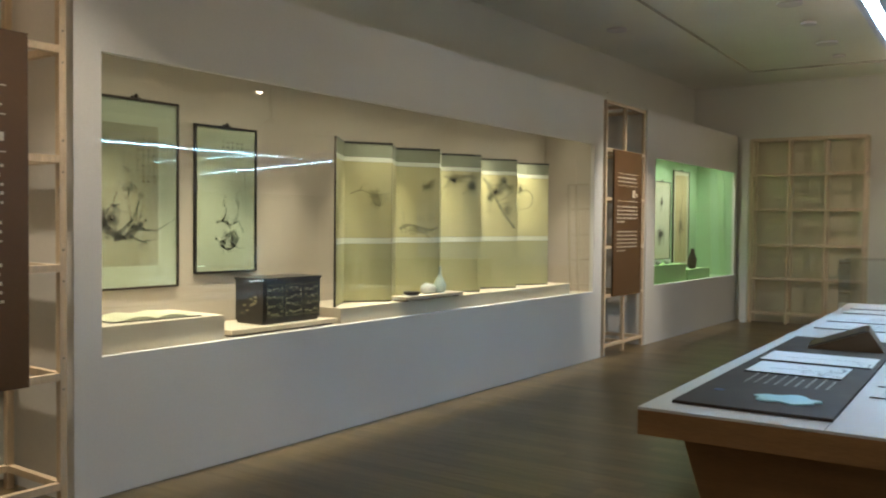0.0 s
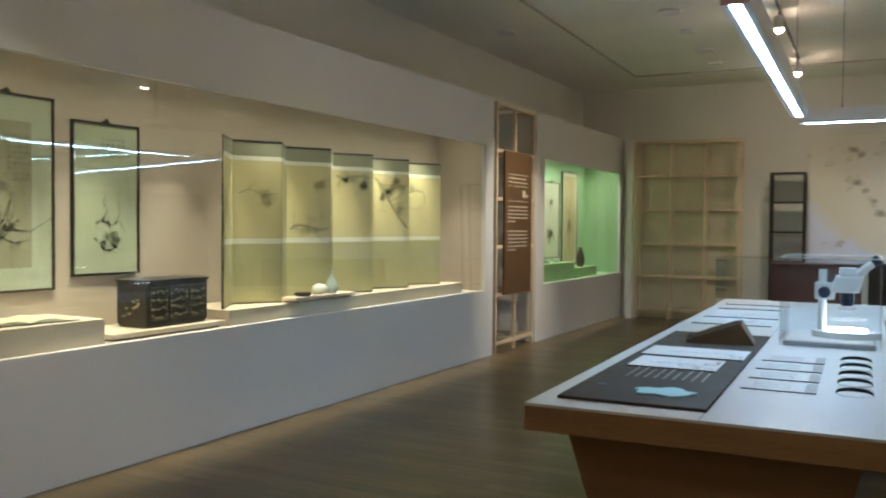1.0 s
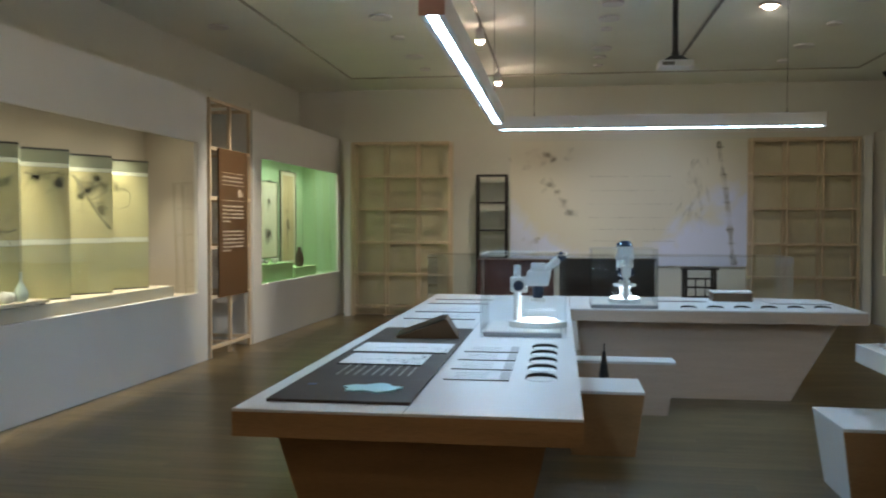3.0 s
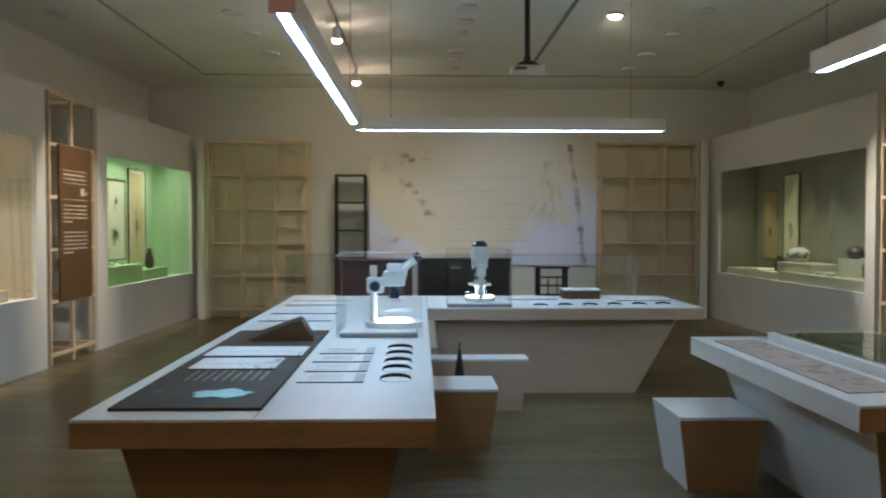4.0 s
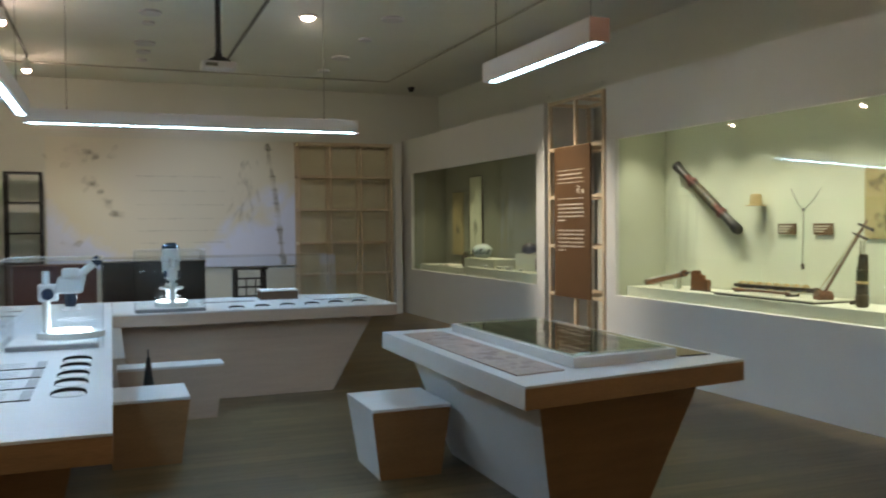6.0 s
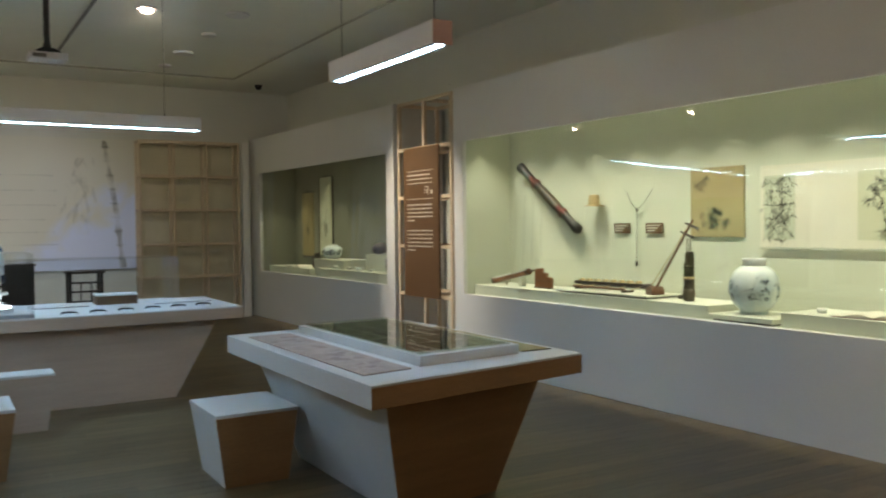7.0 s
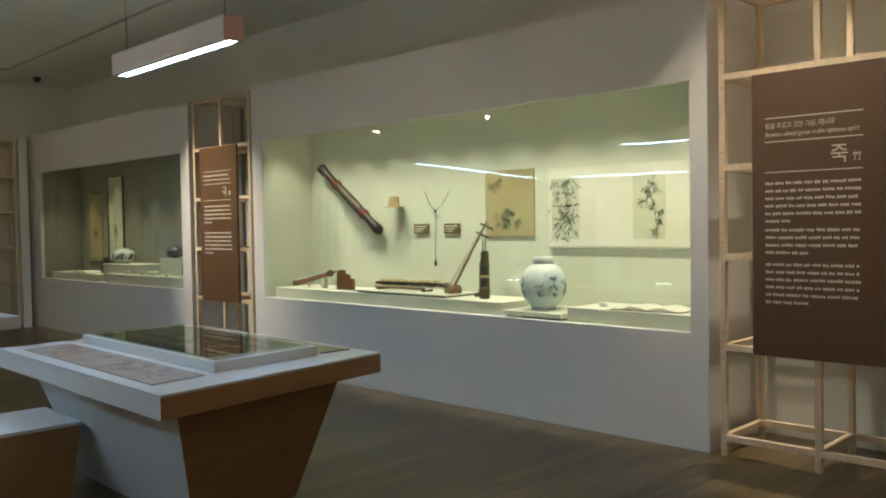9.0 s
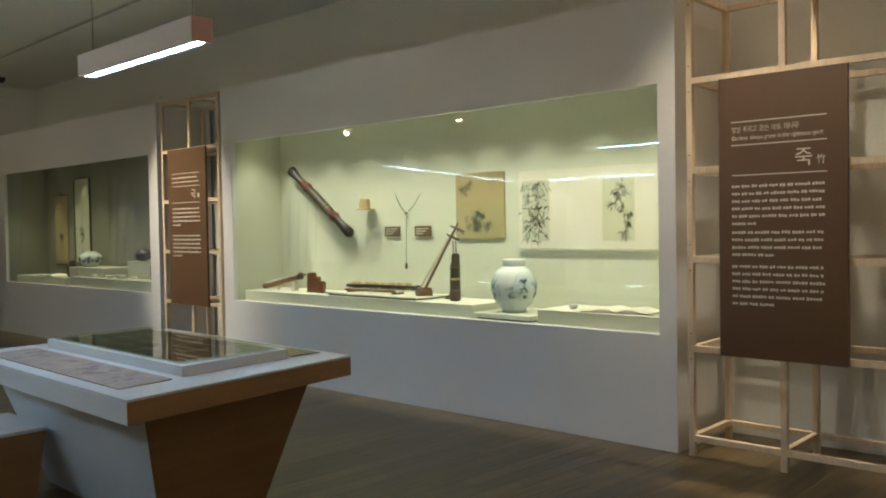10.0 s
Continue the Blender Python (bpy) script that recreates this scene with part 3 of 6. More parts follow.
text_panel("brown text panel on the pine lattice", on_left(1.71, 0.695, 0.016), 0.785, 1.84, ((0.69, 6), (0.98, 4), (1.195, 6)), bars_title, 1)
text_panel("narrow brown text panel on the pine lattice", on_left(9.77, 0.71, 0.016), 0.85, 1.79, ((0.69, 5), (1.0, 6)), bars_title, 2)
text_panel("narrow brown text panel on the pine lattice", on_right(9.27, 0.70, -0.016), 0.80, 1.80, ((0.69, 5), (1.0, 6)), chrysanthemum_title, 3)
text_panel("tall brown text panel with pale Korean heading", on_right(2.475, 0.695, -0.016), 0.785, 1.775, ((0.69, 6), (0.98, 4), (1.195, 6)), bamboo_title, 4)


# ---- ink painting ----
def stroke(bm, pts, w0, w1, z):
    """A brush stroke along pts, tapering from w0 to w1."""
    n = len(pts)
    vs = []
    for i, (x, y) in enumerate(pts):
        a, c = pts[max(0, i - 1)], pts[min(n - 1, i + 1)]
        dx, dy = c[0] - a[0], c[1] - a[1]
        l = math.hypot(dx, dy) or 1
        w = (w0 + (w1 - w0) * i / (n - 1)) / 2
        vs.append((bm.verts.new((x - dy / l * w, y + dx / l * w, z)), bm.verts.new((x + dy / l * w, y - dx / l * w, z))))
    for a, c in zip(vs, vs[1:]):
        bm.faces.new((a[0], a[1], c[1], c[0]))


def blot(bm, x, y, r, z, rng, stretch=1.0, turn=0.0):
    n = 9
    vs = []
    for i in range(n):
        a = 2 * math.pi * i / n
        q = r * rng.uniform(0.6, 1.15)
        px, py = q * math.cos(a) * stretch, q * math.sin(a)
        vs.append(bm.verts.new((x + px * math.cos(turn) - py * math.sin(turn), y + px * math.sin(turn) + py * math.cos(turn), z)))
    bm.faces.new(vs)


def branch(bm, rng, x, y, a, length, w, z, depth, bloom, lim):
    pts = [(x, y)]
    n = 7
    for i in range(n):
        a += rng.uniform(-0.35, 0.35)
        x = min(lim[1], max(lim[0], x + math.cos(a) * length / n))
        y = min(lim[3], max(lim[2], y + math.sin(a) * length / n))
        pts.append((x, y))
        if depth > 0 and rng.random() < 0.5:
            branch(bm, rng, x, y, a + rng.choice((-1, 1)) * rng.uniform(0.5, 1.2), length * rng.uniform(0.35, 0.6), w * 0.5, z + 0.0001, depth - 1, bloom, lim)
        elif rng.random() < bloom:
            for k in range(3):
                blot(bm, x + rng.uniform(-1, 1) * w * 2.6, y + rng.uniform(-1, 1) * w * 2.6, max(0.003, w * rng.uniform(0.25, 0.6)), z + 0.0002 + k * 0.00005, rng, rng.uniform(1, 3.0), rng.uniform(0, 3))
    stroke(bm, pts, w, w * 0.35, z)


def sprig(bm, pts, w0, w1, z, rng, fork=0):
    """A hand-drawn line through pts: smoothed, of uneven width, with short side twigs."""
    out = []
    n = len(pts)
    for i in range(n - 1):
        p0, p1, p2, p3 = pts[max(0, i - 1)], pts[i], pts[i + 1], pts[min(n - 1, i + 2)]
        for k in range(5):
            u = k / 5
            out.append(tuple(0.5 * (2 * b + (c - a) * u + (2 * a - 5 * b + 4 * c - d) * u * u + (3 * b - a - 3 * c + d) * u ** 3)
                             for a, b, c, d in zip(p0, p1, p2, p3)))
    out.append(tuple(pts[-1]))
    m = len(out)
    vs = []
    for i, (x, y) in enumerate(out):
        a, c = out[max(0, i - 1)], out[min(m - 1, i + 1)]
        dx, dy = c[0] - a[0], c[1] - a[1]
        l = math.hypot(dx, dy) or 1
        w = (w0 + (w1 - w0) * i / (m - 1)) / 2 * rng.uniform(0.55, 1.35)
        vs.append((bm.verts.new((x - dy / l * w, y + dx / l * w, z)), bm.verts.new((x + dy / l * w, y - dx / l * w, z))))
        if fork and 1 < i < m - 1 and rng.random() < fork:
            t0 = math.atan2(dy, dx) + rng.choice((-1, 1)) * rng.uniform(0.5, 1.2)
            q = (w0 + w1) * rng.uniform(1.5, 4.0)
            stroke(bm, [(x, y), (x + q * 0.5 * math.cos(t0), y + q * 0.5 * math.sin(t0)), (x + q * math.cos(t0 + 0.25), y + q * math.sin(t0 + 0.25))], w * 0.9, w * 0.3, z + 0.00015)
    for a, c in zip(vs, vs[1:]):
        bm.faces.new((a[0], a[1], c[1], c[0]))


def bamboo_leaf(bm, x, y, ang, length, z):
    """One pointed brush leaf."""
    ca, sa = math.cos(ang), math.sin(ang)
    pts = ((0, 0), (0.35, 0.09), (0.7, 0.06), (1, 0), (0.7, -0.05), (0.35, -0.09))
    bm.faces.new([bm.verts.new((x + length * (u * ca - v * sa), y + length * (u * sa + v * ca), z)) for u, v in pts])


def brush_ink(name, rgb, cover, scale=26.0):
    """Thin ink that lets the silk through in patches."""
    m = material(name, rgb, 0.85, var=0.25, scale=12, bump=0)
    nt = m.node_tree
    tc = nt.nodes.new("ShaderNodeTexCoord")
    no = nt.nodes.new("ShaderNodeTexNoise")
    no.inputs["Scale"].default_value, no.inputs["Detail"].default_value = scale, 5
    mr = nt.nodes.new("ShaderNodeMapRange")
    mr.inputs[1].default_value, mr.inputs[2].default_value = 0.40, 0.62
    mr.inputs[3].default_value, mr.inputs[4].default_value = cover * 0.15, cover
    nt.links.new(tc.outputs["Object"], no.inputs[0])
    nt.links.new(no.outputs[0], mr.inputs[0])
    nt.links.new(mr.outputs[0], nt.nodes["Principled BSDF"].inputs["Alpha"])
    return m


SOFTINK = brush_ink("soft_grey_wash", (0.14, 0.14, 0.11), 0.34, 14.0)
LINEINK = brush_ink("dry_brush_ink", (0.055, 0.055, 0.045), 0.85, 40.0)


def paper(name, rgb, rgb2):
    return material(name, rgb, 0.8, var=0.1, scale=2.2, fine=90, bump=0.04, rgb2=rgb2)


SILK = paper("aged_silk", (0.50, 0.44, 0.24), (0.36, 0.31, 0.15))
CREAM = paper("cream_paper", (0.60, 0.61, 0.45), (0.50, 0.50, 0.33))
PALE = paper("pale_paper", (0.72, 0.70, 0.58), (0.64, 0.61, 0.48))
BROWNPAPER = paper("brownish_silk", (0.40, 0.33, 0.16), (0.30, 0.24, 0.11))
AGED = paper("greyed_silk", (0.38, 0.36, 0.25), (0.29, 0.27, 0.18))
MISTED = paper("greenish_paper", (0.55, 0.58, 0.44), (0.49, 0.51, 0.36))
MOUNT = paper("greenish_mount", (0.52, 0.54, 0.42), (0.46, 0.48, 0.36))
SHEET = paper("white_sheet", (0.72, 0.72, 0.72), (0.66, 0.66, 0.67))


def picture(label, m, w, h, margins, mount, ground, rod_mat, seed, lines=(), washes=(), writing=(), leaves=(), framed=False, group="", glazed=False, hung=True):
    """A mounted ink painting; margins: left, right, below, above. lines: (points, width, width, forks), washes: (x, y, radius, stretch, turn, blots),
    writing: (x, y, columns, characters, size), leaves: (x, y, spread, length, number), all in the painting's own 0..1."""
    t = thing("hanging_scroll", label, "painting", m, group)
    part("mount", box(0, w, 0, h, -0.012, 0.0), mount, t)
    l, r, b, a = margins
    pic = part("painting", box(l, w - r, b, h - a, 0.0, 0.0025), ground, t)
    pw, ph = w - l - r, h - a - b
    rng = random.Random(seed)

    def at(u, v):
        return l + min(0.985, max(0.015, u)) * pw, b + min(0.985, max(0.015, v)) * ph

    bm, bw = bmesh.new(), bmesh.new()
    for pts, w0, w1, fork in lines:
        sprig(bm, [at(*q) for q in pts], w0, w1, 0.0032, rng, fork)
    for x, y, spread, length, n in leaves:
        for k in range(n):
            px, py = at(x + rng.gauss(0, spread), y + rng.gauss(0, spread * 0.8))
            bamboo_leaf(bm, px, py, rng.choice((-0.6, -1.1, -1.6, -2.2, -2.6)) + rng.uniform(-0.25, 0.25), length * rng.uniform(0.6, 1.1), 0.0033 + k * 0.000004)
    for x, y, cols, chars, size in writing:
        px, py = at(x, y)
        for c in range(cols):
            for k in range(chars - (c == cols - 1) * 2):
                q = size * rng.uniform(0.3, 0.45)
                blot(bm, px - c * size * 1.5, py - k * size * 1.25, q, 0.0033, rng, rng.uniform(0.7, 1.2), rng.uniform(0, 1))
    for x, y, rad, stretch, turn, n in washes:
        for k in range(n):
            u, v = rng.gauss(0, 0.5) * rad * stretch, rng.gauss(0, 0.5) * rad
            px, py = at(x + u * math.cos(turn) - v * math.sin(turn), y + (u * math.sin(turn) + v * math.cos(turn)) * pw / ph)
            blot(bw, px, py, min(rad * pw * rng.uniform(0.25, 0.6), 0.9 * min(px - l, w - r - px, py - b, h - a - py) + 0.001), 0.00256 + k * 0.00001, rng, 1.0, turn)
    part("brushwork", bm, LINEINK, pic, "grey ink brushwork")
    if washes:
        part("wash", bw, SOFTINK, pic, "soft grey ink wash")
    else:
        bw.free()
    f = 0.016 if framed else 0.010
    if framed:
        for q in ((-f, 0, -f, h + f), (w, w + f, -f, h + f), (0, w, -f, 0), (0, w, h, h + f)):
            part("frame_bar", box(*q, -0.014, 0.012, 0.002), rod_mat, t)
    elif hung:
        for y in (0.0, h):
            part("roller", rod((-0.015, y, 0), (w + 0.015, y, 0), 0.012, None, 12), rod_mat, t)
    if glazed:
        g = part("glazing", box(0.002, w - 0.002, 0.002, h - 0.002, 0.006, 0.008), GLASS, t, "thin picture glass", pose(0, 0, 0, rng.uniform(-0.15, 0.15), rng.uniform(-0.25, 0.25), 0))
        g.visible_shadow = False
    if not hung:
        return t
    part("hook", rod((w / 2 - 0.03, h + 0.02, 0.0), (w / 2 + 0.03, h + 0.02, 0.0), 0.012, None, 8), DARKW, t)
    part("hook_knot", lathe([(0.008, 0), (0.02, 0.008), (0.008, 0.022)], 10, None, pose(w / 2, h + 0.028, 0)), DARKW, t)
    return t


# ---- left showcase ----
XB = -DEEP + 0.016
picture("tall ink scroll of an old plum trunk, pale green mount", on_left(3.27, 1.13, XB), 0.65, 1.245, (0.05, 0.15, 0.14, 0.16), MOUNT, AGED, DARKW, 11,
        lines=((((0.02, 0.30), (0.16, 0.25), (0.36, 0.20), (0.52, 0.22), (0.66, 0.28), (0.80, 0.33)), 0.075, 0.022, 0.1), (((0.10, 0.27), (0.08, 0.36), (0.20, 0.42), (0.34, 0.43)), 0.036, 0.008, 0.1),
               (((0.45, 0.21), (0.52, 0.33), (0.48, 0.50), (0.56, 0.62)), 0.008, 0.003, 0.4), (((0.60, 0.25), (0.72, 0.42), (0.70, 0.55)), 0.008, 0.003, 0.4), (((0.2, 0.42), (0.32, 0.56), (0.30, 0.66)), 0.007, 0.002, 0.4)),
        washes=((0.14, 0.30, 0.15, 1.3, 1.3, 26), (0.36, 0.22, 0.10, 2.2, -0.1, 26), (0.62, 0.27, 0.07, 1.8, 0.4, 16), (0.75, 0.16, 0.10, 1.5, 0.3, 10), (0.5, 0.55, 0.14, 1.5, 1.2, 8)),
        writing=((0.92, 0.90, 4, 9, 0.028), (0.40, 0.80, 1, 7, 0.026)), framed=True, glazed=True)
picture("dark-framed ink painting of a looping plum branch", on_left(4.09, 1.21, XB), 0.55, 1.05, (0.03, 0.03, 0.03, 0.03), CREAM, MISTED, DARK, 12,
        lines=((((0.40, 0.16), (0.55, 0.13), (0.70, 0.18), (0.66, 0.26), (0.52, 0.24), (0.46, 0.18), (0.58, 0.16), (0.78, 0.22)), 0.022, 0.008, 0.25), (((0.30, 0.33), (0.44, 0.34), (0.60, 0.31), (0.72, 0.34), (0.84, 0.25)), 0.020, 0.006, 0.25),
               (((0.42, 0.34), (0.50, 0.42), (0.44, 0.48), (0.50, 0.54)), 0.014, 0.004, 0.3), (((0.66, 0.33), (0.74, 0.44), (0.68, 0.52), (0.80, 0.60)), 0.010, 0.003, 0.3), (((0.28, 0.22), (0.38, 0.18), (0.44, 0.24)), 0.012, 0.004, 0.3)),
        washes=((0.56, 0.20, 0.11, 1.5, 0.2, 20), (0.52, 0.33, 0.06, 2.6, 0.0, 14)), writing=((0.80, 0.93, 5, 4, 0.030), (0.86, 0.70, 1, 6, 0.026)), framed=True, glazed=True)


def plinth(label, m, x0, x1, y0, y1, z0, z1, mat):
    t = tagged(part("plinth", box(x0, x1, y0, y1, z0 + (0.014 if z1 - z0 < 0.06 else 0.0), z1, 0.004), mat, None, "", m), label, "plinth")
    if z1 - z0 < 0.06:
        # the shadow under a low slab is put into the foot's dark colour
        part("recessed_foot", box(x0 + 0.03, x1 - 0.03, y0 + 0.03, y1 - 0.03, z0, z0 + 0.0135), DARK, t, "recessed foot, coloured dark as the shadow gap")
    return t


LINEN = material("cream_linen", (0.66, 0.57, 0.45), 0.8, var=0.05, scale=2, fine=160, bump=0.08)
LIMEP = material("pale_green_plinth", (0.62, 0.63, 0.50), 0.8, var=0.05, scale=2, fine=160, bump=0.08)
GRNP = material("green_plinth", (0.40, 0.66, 0.30), 0.8, var=0.05, scale=2, fine=160, bump=0.08)
plinth("pinkish plinth under an open album", ML, -0.62, -0.06, 2.96, 3.86, 0.798, 0.96, LINEN)
plinth("low cream slab under the lacquer chest", ML, -0.56, -0.08, 3.94, 4.97, 0.798, 0.845, LINEN)
plinth("long cream plinth under the folding screen", ML, -0.64, -0.07, 5.0, 8.82, 0.798, 0.915, LINEN)


def open_book(label, m, w, d, cover, page):
    t = thing("open_book", label, "book", m)
    part("cover", box(-w / 2, w / 2, -d / 2, d / 2, 0, 0.006, 0.001), cover, t)
    for sx in (-1, 1):
        b = bmesh.new()
        rows = []
        for i in range(9):
            u = i / 8
            z = 0.007 + 0.028 * math.sin(min(1.0, u * 1.25) * math.pi) * (1 - u * 0.5)
            x = sx * (0.004 + u * (w / 2 - 0.020))
            rows.append([b.verts.new((x, y, q)) for y in (-d / 2 + 0.014, d / 2 - 0.014) for q in (0.0065, z)])
        for a, c in zip(rows, rows[1:]):
            for i, j in ((0, 1), (1, 3), (3, 2), (2, 0)):
                b.faces.new((a[i], a[j], c[j], c[i]))
        b.faces.new([rows[0][k] for k in (0, 1, 3, 2)])
        b.faces.new([rows[-1][k] for k in (0, 1, 3, 2)])
        part("page_block", b, page, t, smooth=False)
    return t


open_book("open album with cream pages on the plinth", ML @ pose(-0.30, 3.42, 0.961, 0, 0, 84), 0.62, 0.34, DARKW, CREAM)

GOLD = material("mother_of_pearl", (0.48, 0.44, 0.28), 0.3, var=0.2, scale=20, bump=0)
t = thing("lacquer_chest", "black lacquer chest with pale inlaid figures", "chest", ML @ pose(-0.43, 4.27, 0.846))
part("body", box(0.0, 0.285, 0.0, 0.575, 0.02, 0.31, 0.005), DARK, t)
part("lid", box(-0.008, 0.295, -0.008, 0.583, 0.31, 0.33, 0.004), DARK, t, "black lacquer top")
part("foot_rail", box(0.01, 0.275, 0.01, 0.565, 0.0, 0.02, 0.003), DARKW, t)
rng = random.Random(5)
for k, (a, c) in enumerate(((0.03, 0.19), (0.21, 0.38), (0.40, 0.55))):
    d = part("door_panel", box(0.285, 0.292, a, c, 0.04, 0.29, 0.002), DARK, t)
    bm = bmesh.new()
    for row in range(4):
        for i in range(7):
            y, z = a + 0.022 + (c - a - 0.044) * (i + rng.uniform(-0.3, 0.3)) / 6, 0.075 + row * 0.055 + rng.uniform(-0.012, 0.012)
            box(0.292, 0.2935, y - rng.uniform(0.003, 0.011), y + rng.uniform(0.003, 0.011), z - 0.005, z + rng.uniform(0.002, 0.014), 0, bm)
    for q in ((a + 0.006, a + 0.009, 0.05, 0.28), (c - 0.009, c - 0.006, 0.05, 0.28), (a + 0.01, c - 0.01, 0.05, 0.053), (a + 0.01, c - 0.01, 0.277, 0.28)):
        box(0.292, 0.2932, *q, 0, bm)
    part("inlay", bm, GOLD, d, "pale shell inlay")
bm = bmesh.new()
for i in range(9):
    x, z = rng.uniform(0.05, 0.24), rng.uniform(0.07, 0.26)
    box(x - 0.014, x + 0.014, -0.0015, 0.0, z - 0.006, z + 0.006, 0, bm)
part("side_inlay", bm, GOLD, t, "pale shell inlay")

# folding screen of ten leaves
OLIVE = paper("olive_silk", (0.50, 0.48, 0.27), (0.42, 0.40, 0.21))
BAND = paper("grey_green_band", (0.30, 0.31, 0.22), (0.24, 0.25, 0.17))
STRIP = paper("white_strip", (0.78, 0.78, 0.68), (0.74, 0.74, 0.62))
SCREEN = paper("yellowed_silk", (0.66, 0.60, 0.33), (0.56, 0.50, 0.25))
BRUSH = paper("olive_wash", (0.34, 0.31, 0.17), (0.25, 0.23, 0.12))
SCREENINK = brush_ink("olive_soft_wash", (0.18, 0.17, 0.09), 0.11, 9.0)
# brushwork by leaf, in the painted field's own 0..1
SCREENLINES = {
    1: ((((0.10, 0.58), (0.35, 0.63), (0.65, 0.57), (0.98, 0.60)), 0.010, 0.006, 0.2), (((0.30, 0.62), (0.38, 0.70), (0.50, 0.72)), 0.006, 0.003, 0.2), (((0.55, 0.42), (0.62, 0.48), (0.70, 0.42)), 0.010, 0.004, 0.4)),
    3: ((((0.06, 0.10), (0.25, 0.16), (0.55, 0.13), (0.80, 0.09), (0.98, 0.13)), 0.026, 0.016, 0.25), (((0.10, 0.14), (0.16, 0.26), (0.12, 0.36)), 0.007, 0.003, 0.2), (((0.6, 0.66), (0.75, 0.72), (0.95, 0.70)), 0.007, 0.004, 0.3)),
    5: ((((0.05, 0.93), (0.35, 0.90), (0.70, 0.94), (0.98, 0.90)), 0.016, 0.010, 0.3), (((0.5, 0.62), (0.6, 0.70), (0.7, 0.64)), 0.006, 0.003, 0.3)),
    7: ((((0.05, 0.96), (0.25, 0.80), (0.45, 0.58), (0.70, 0.34), (0.98, 0.12)), 0.026, 0.030, 0.15), (((0.20, 0.85), (0.5, 0.84), (0.8, 0.92)), 0.016, 0.006, 0.3), (((0.10, 0.38), (0.25, 0.42), (0.40, 0.38)), 0.006, 0.003, 0.3), (((0.45, 0.58), (0.65, 0.62), (0.95, 0.76)), 0.010, 0.006, 0.3)),
    9: ((((0.02, 0.74), (0.30, 0.80), (0.52, 0.70), (0.46, 0.52), (0.20, 0.46), (0.06, 0.50)), 0.012, 0.006, 0.25),),
}
SCREENWASH = {1: ((0.6, 0.5, 0.14, 8),), 3: ((0.5, 0.12, 0.18, 12), (0.8, 0.75, 0.1, 8)), 5: ((0.3, 0.90, 0.16, 16), (0.8, 0.86, 0.12, 10)),
              7: ((0.55, 0.84, 0.18, 26), (0.35, 0.72, 0.10, 12), (0.75, 0.40, 0.08, 8)), 8: ((0.6, 0.86, 0.1, 8),), 9: ((0.2, 0.82, 0.12, 8),)}
fold = thing("folding_screen", "ten-leaf folding screen with a plum branch on yellowed silk", "folding screen", ML @ pose(0, 0, 0.916))
rng = random.Random(21)
pts = []
for i in range(6):
    pts.append((-0.165, 5.04 + 0.685 * i))
    if i < 5:
        pts.append((-0.395, 5.04 + 0.685 * (i + 0.5)))
for k, (a, c) in enumerate(zip(pts, pts[1:])):
    dx, dy = c[0] - a[0], c[1] - a[1]
    w = math.hypot(dx, dy) - 0.006
    m = Matrix(((dx / w, 0, dy / w, a[0]), (dy / w, 0, -dx / w, a[1]), (0, 1, 0, 0), (0, 0, 0, 1)))
    leaf = part("leaf", box(0, w, 0, 1.325, -0.016, 0.0, 0.002), DARKW, fold, "", m)
    e = 0.012
    for name, z0, z1, mat in (("lower_silk", e, 0.485, OLIVE), ("white_band", 0.485, 0.535, STRIP), ("painted_silk", 0.535, 1.165, SCREEN),
                              ("white_band", 1.165, 1.205, STRIP), ("upper_silk", 1.205, 1.313, BAND)):
        part(name, box(0.003, w - 0.003, z0 + 0.001, z1 - 0.001, 0.0, 0.003), mat, leaf)
    part("top_rail", box(0, w, 1.314, 1.331, -0.018, 0.004, 0.002), DARK, leaf, "black upper edge")
    part("foot_rail", box(0, w, -0.0005, 0.011, -0.017, 0.004, 0.002), DARK, leaf, "black lower edge")
    bm, bw = bmesh.new(), bmesh.new()
    for q, w0, w1, fork in SCREENLINES.get(k, ()):
        sprig(bm, [(0.012 + u * (w - 0.024), 0.545 + v * 0.61) for u, v in q], w0, w1, 0.0036, rng, fork)
    for u, v, rad, n in SCREENWASH.get(k, ()):
        for i in range(n):
            x, y = 0.012 + (u + rng.gauss(0, rad)) * (w - 0.024), 0.545 + (v + rng.gauss(0, rad * 0.6)) * 0.61
            q = rng.uniform(0.03, 0.055)
            blot(bw, min(w - 0.06, max(0.06, x)), min(1.11, max(0.59, y)), q, 0.0032 + i * 0.00001, rng, 1.1, rng.uniform(0, 3))
    if bm.faces:
        part("ink_branch", bm, BRUSH, leaf, "grey ink branch")
    if bw.faces:
        part("ink_wash", bw, SCREENINK, leaf, "soft olive ink wash")

PORC = material("white_porcelain", (0.68, 0.70, 0.66), 0.15, var=0.06, scale=5, bump=0.0)
CELA = material("pale_celadon", (0.50, 0.60, 0.56), 0.15, var=0.08, scale=5, bump=0.0)


def vessel(name, label, category, m, profile, mat, seg=32):
    return tagged(part(name, lathe(profile, seg), mat, None, "", m, True), label, category)


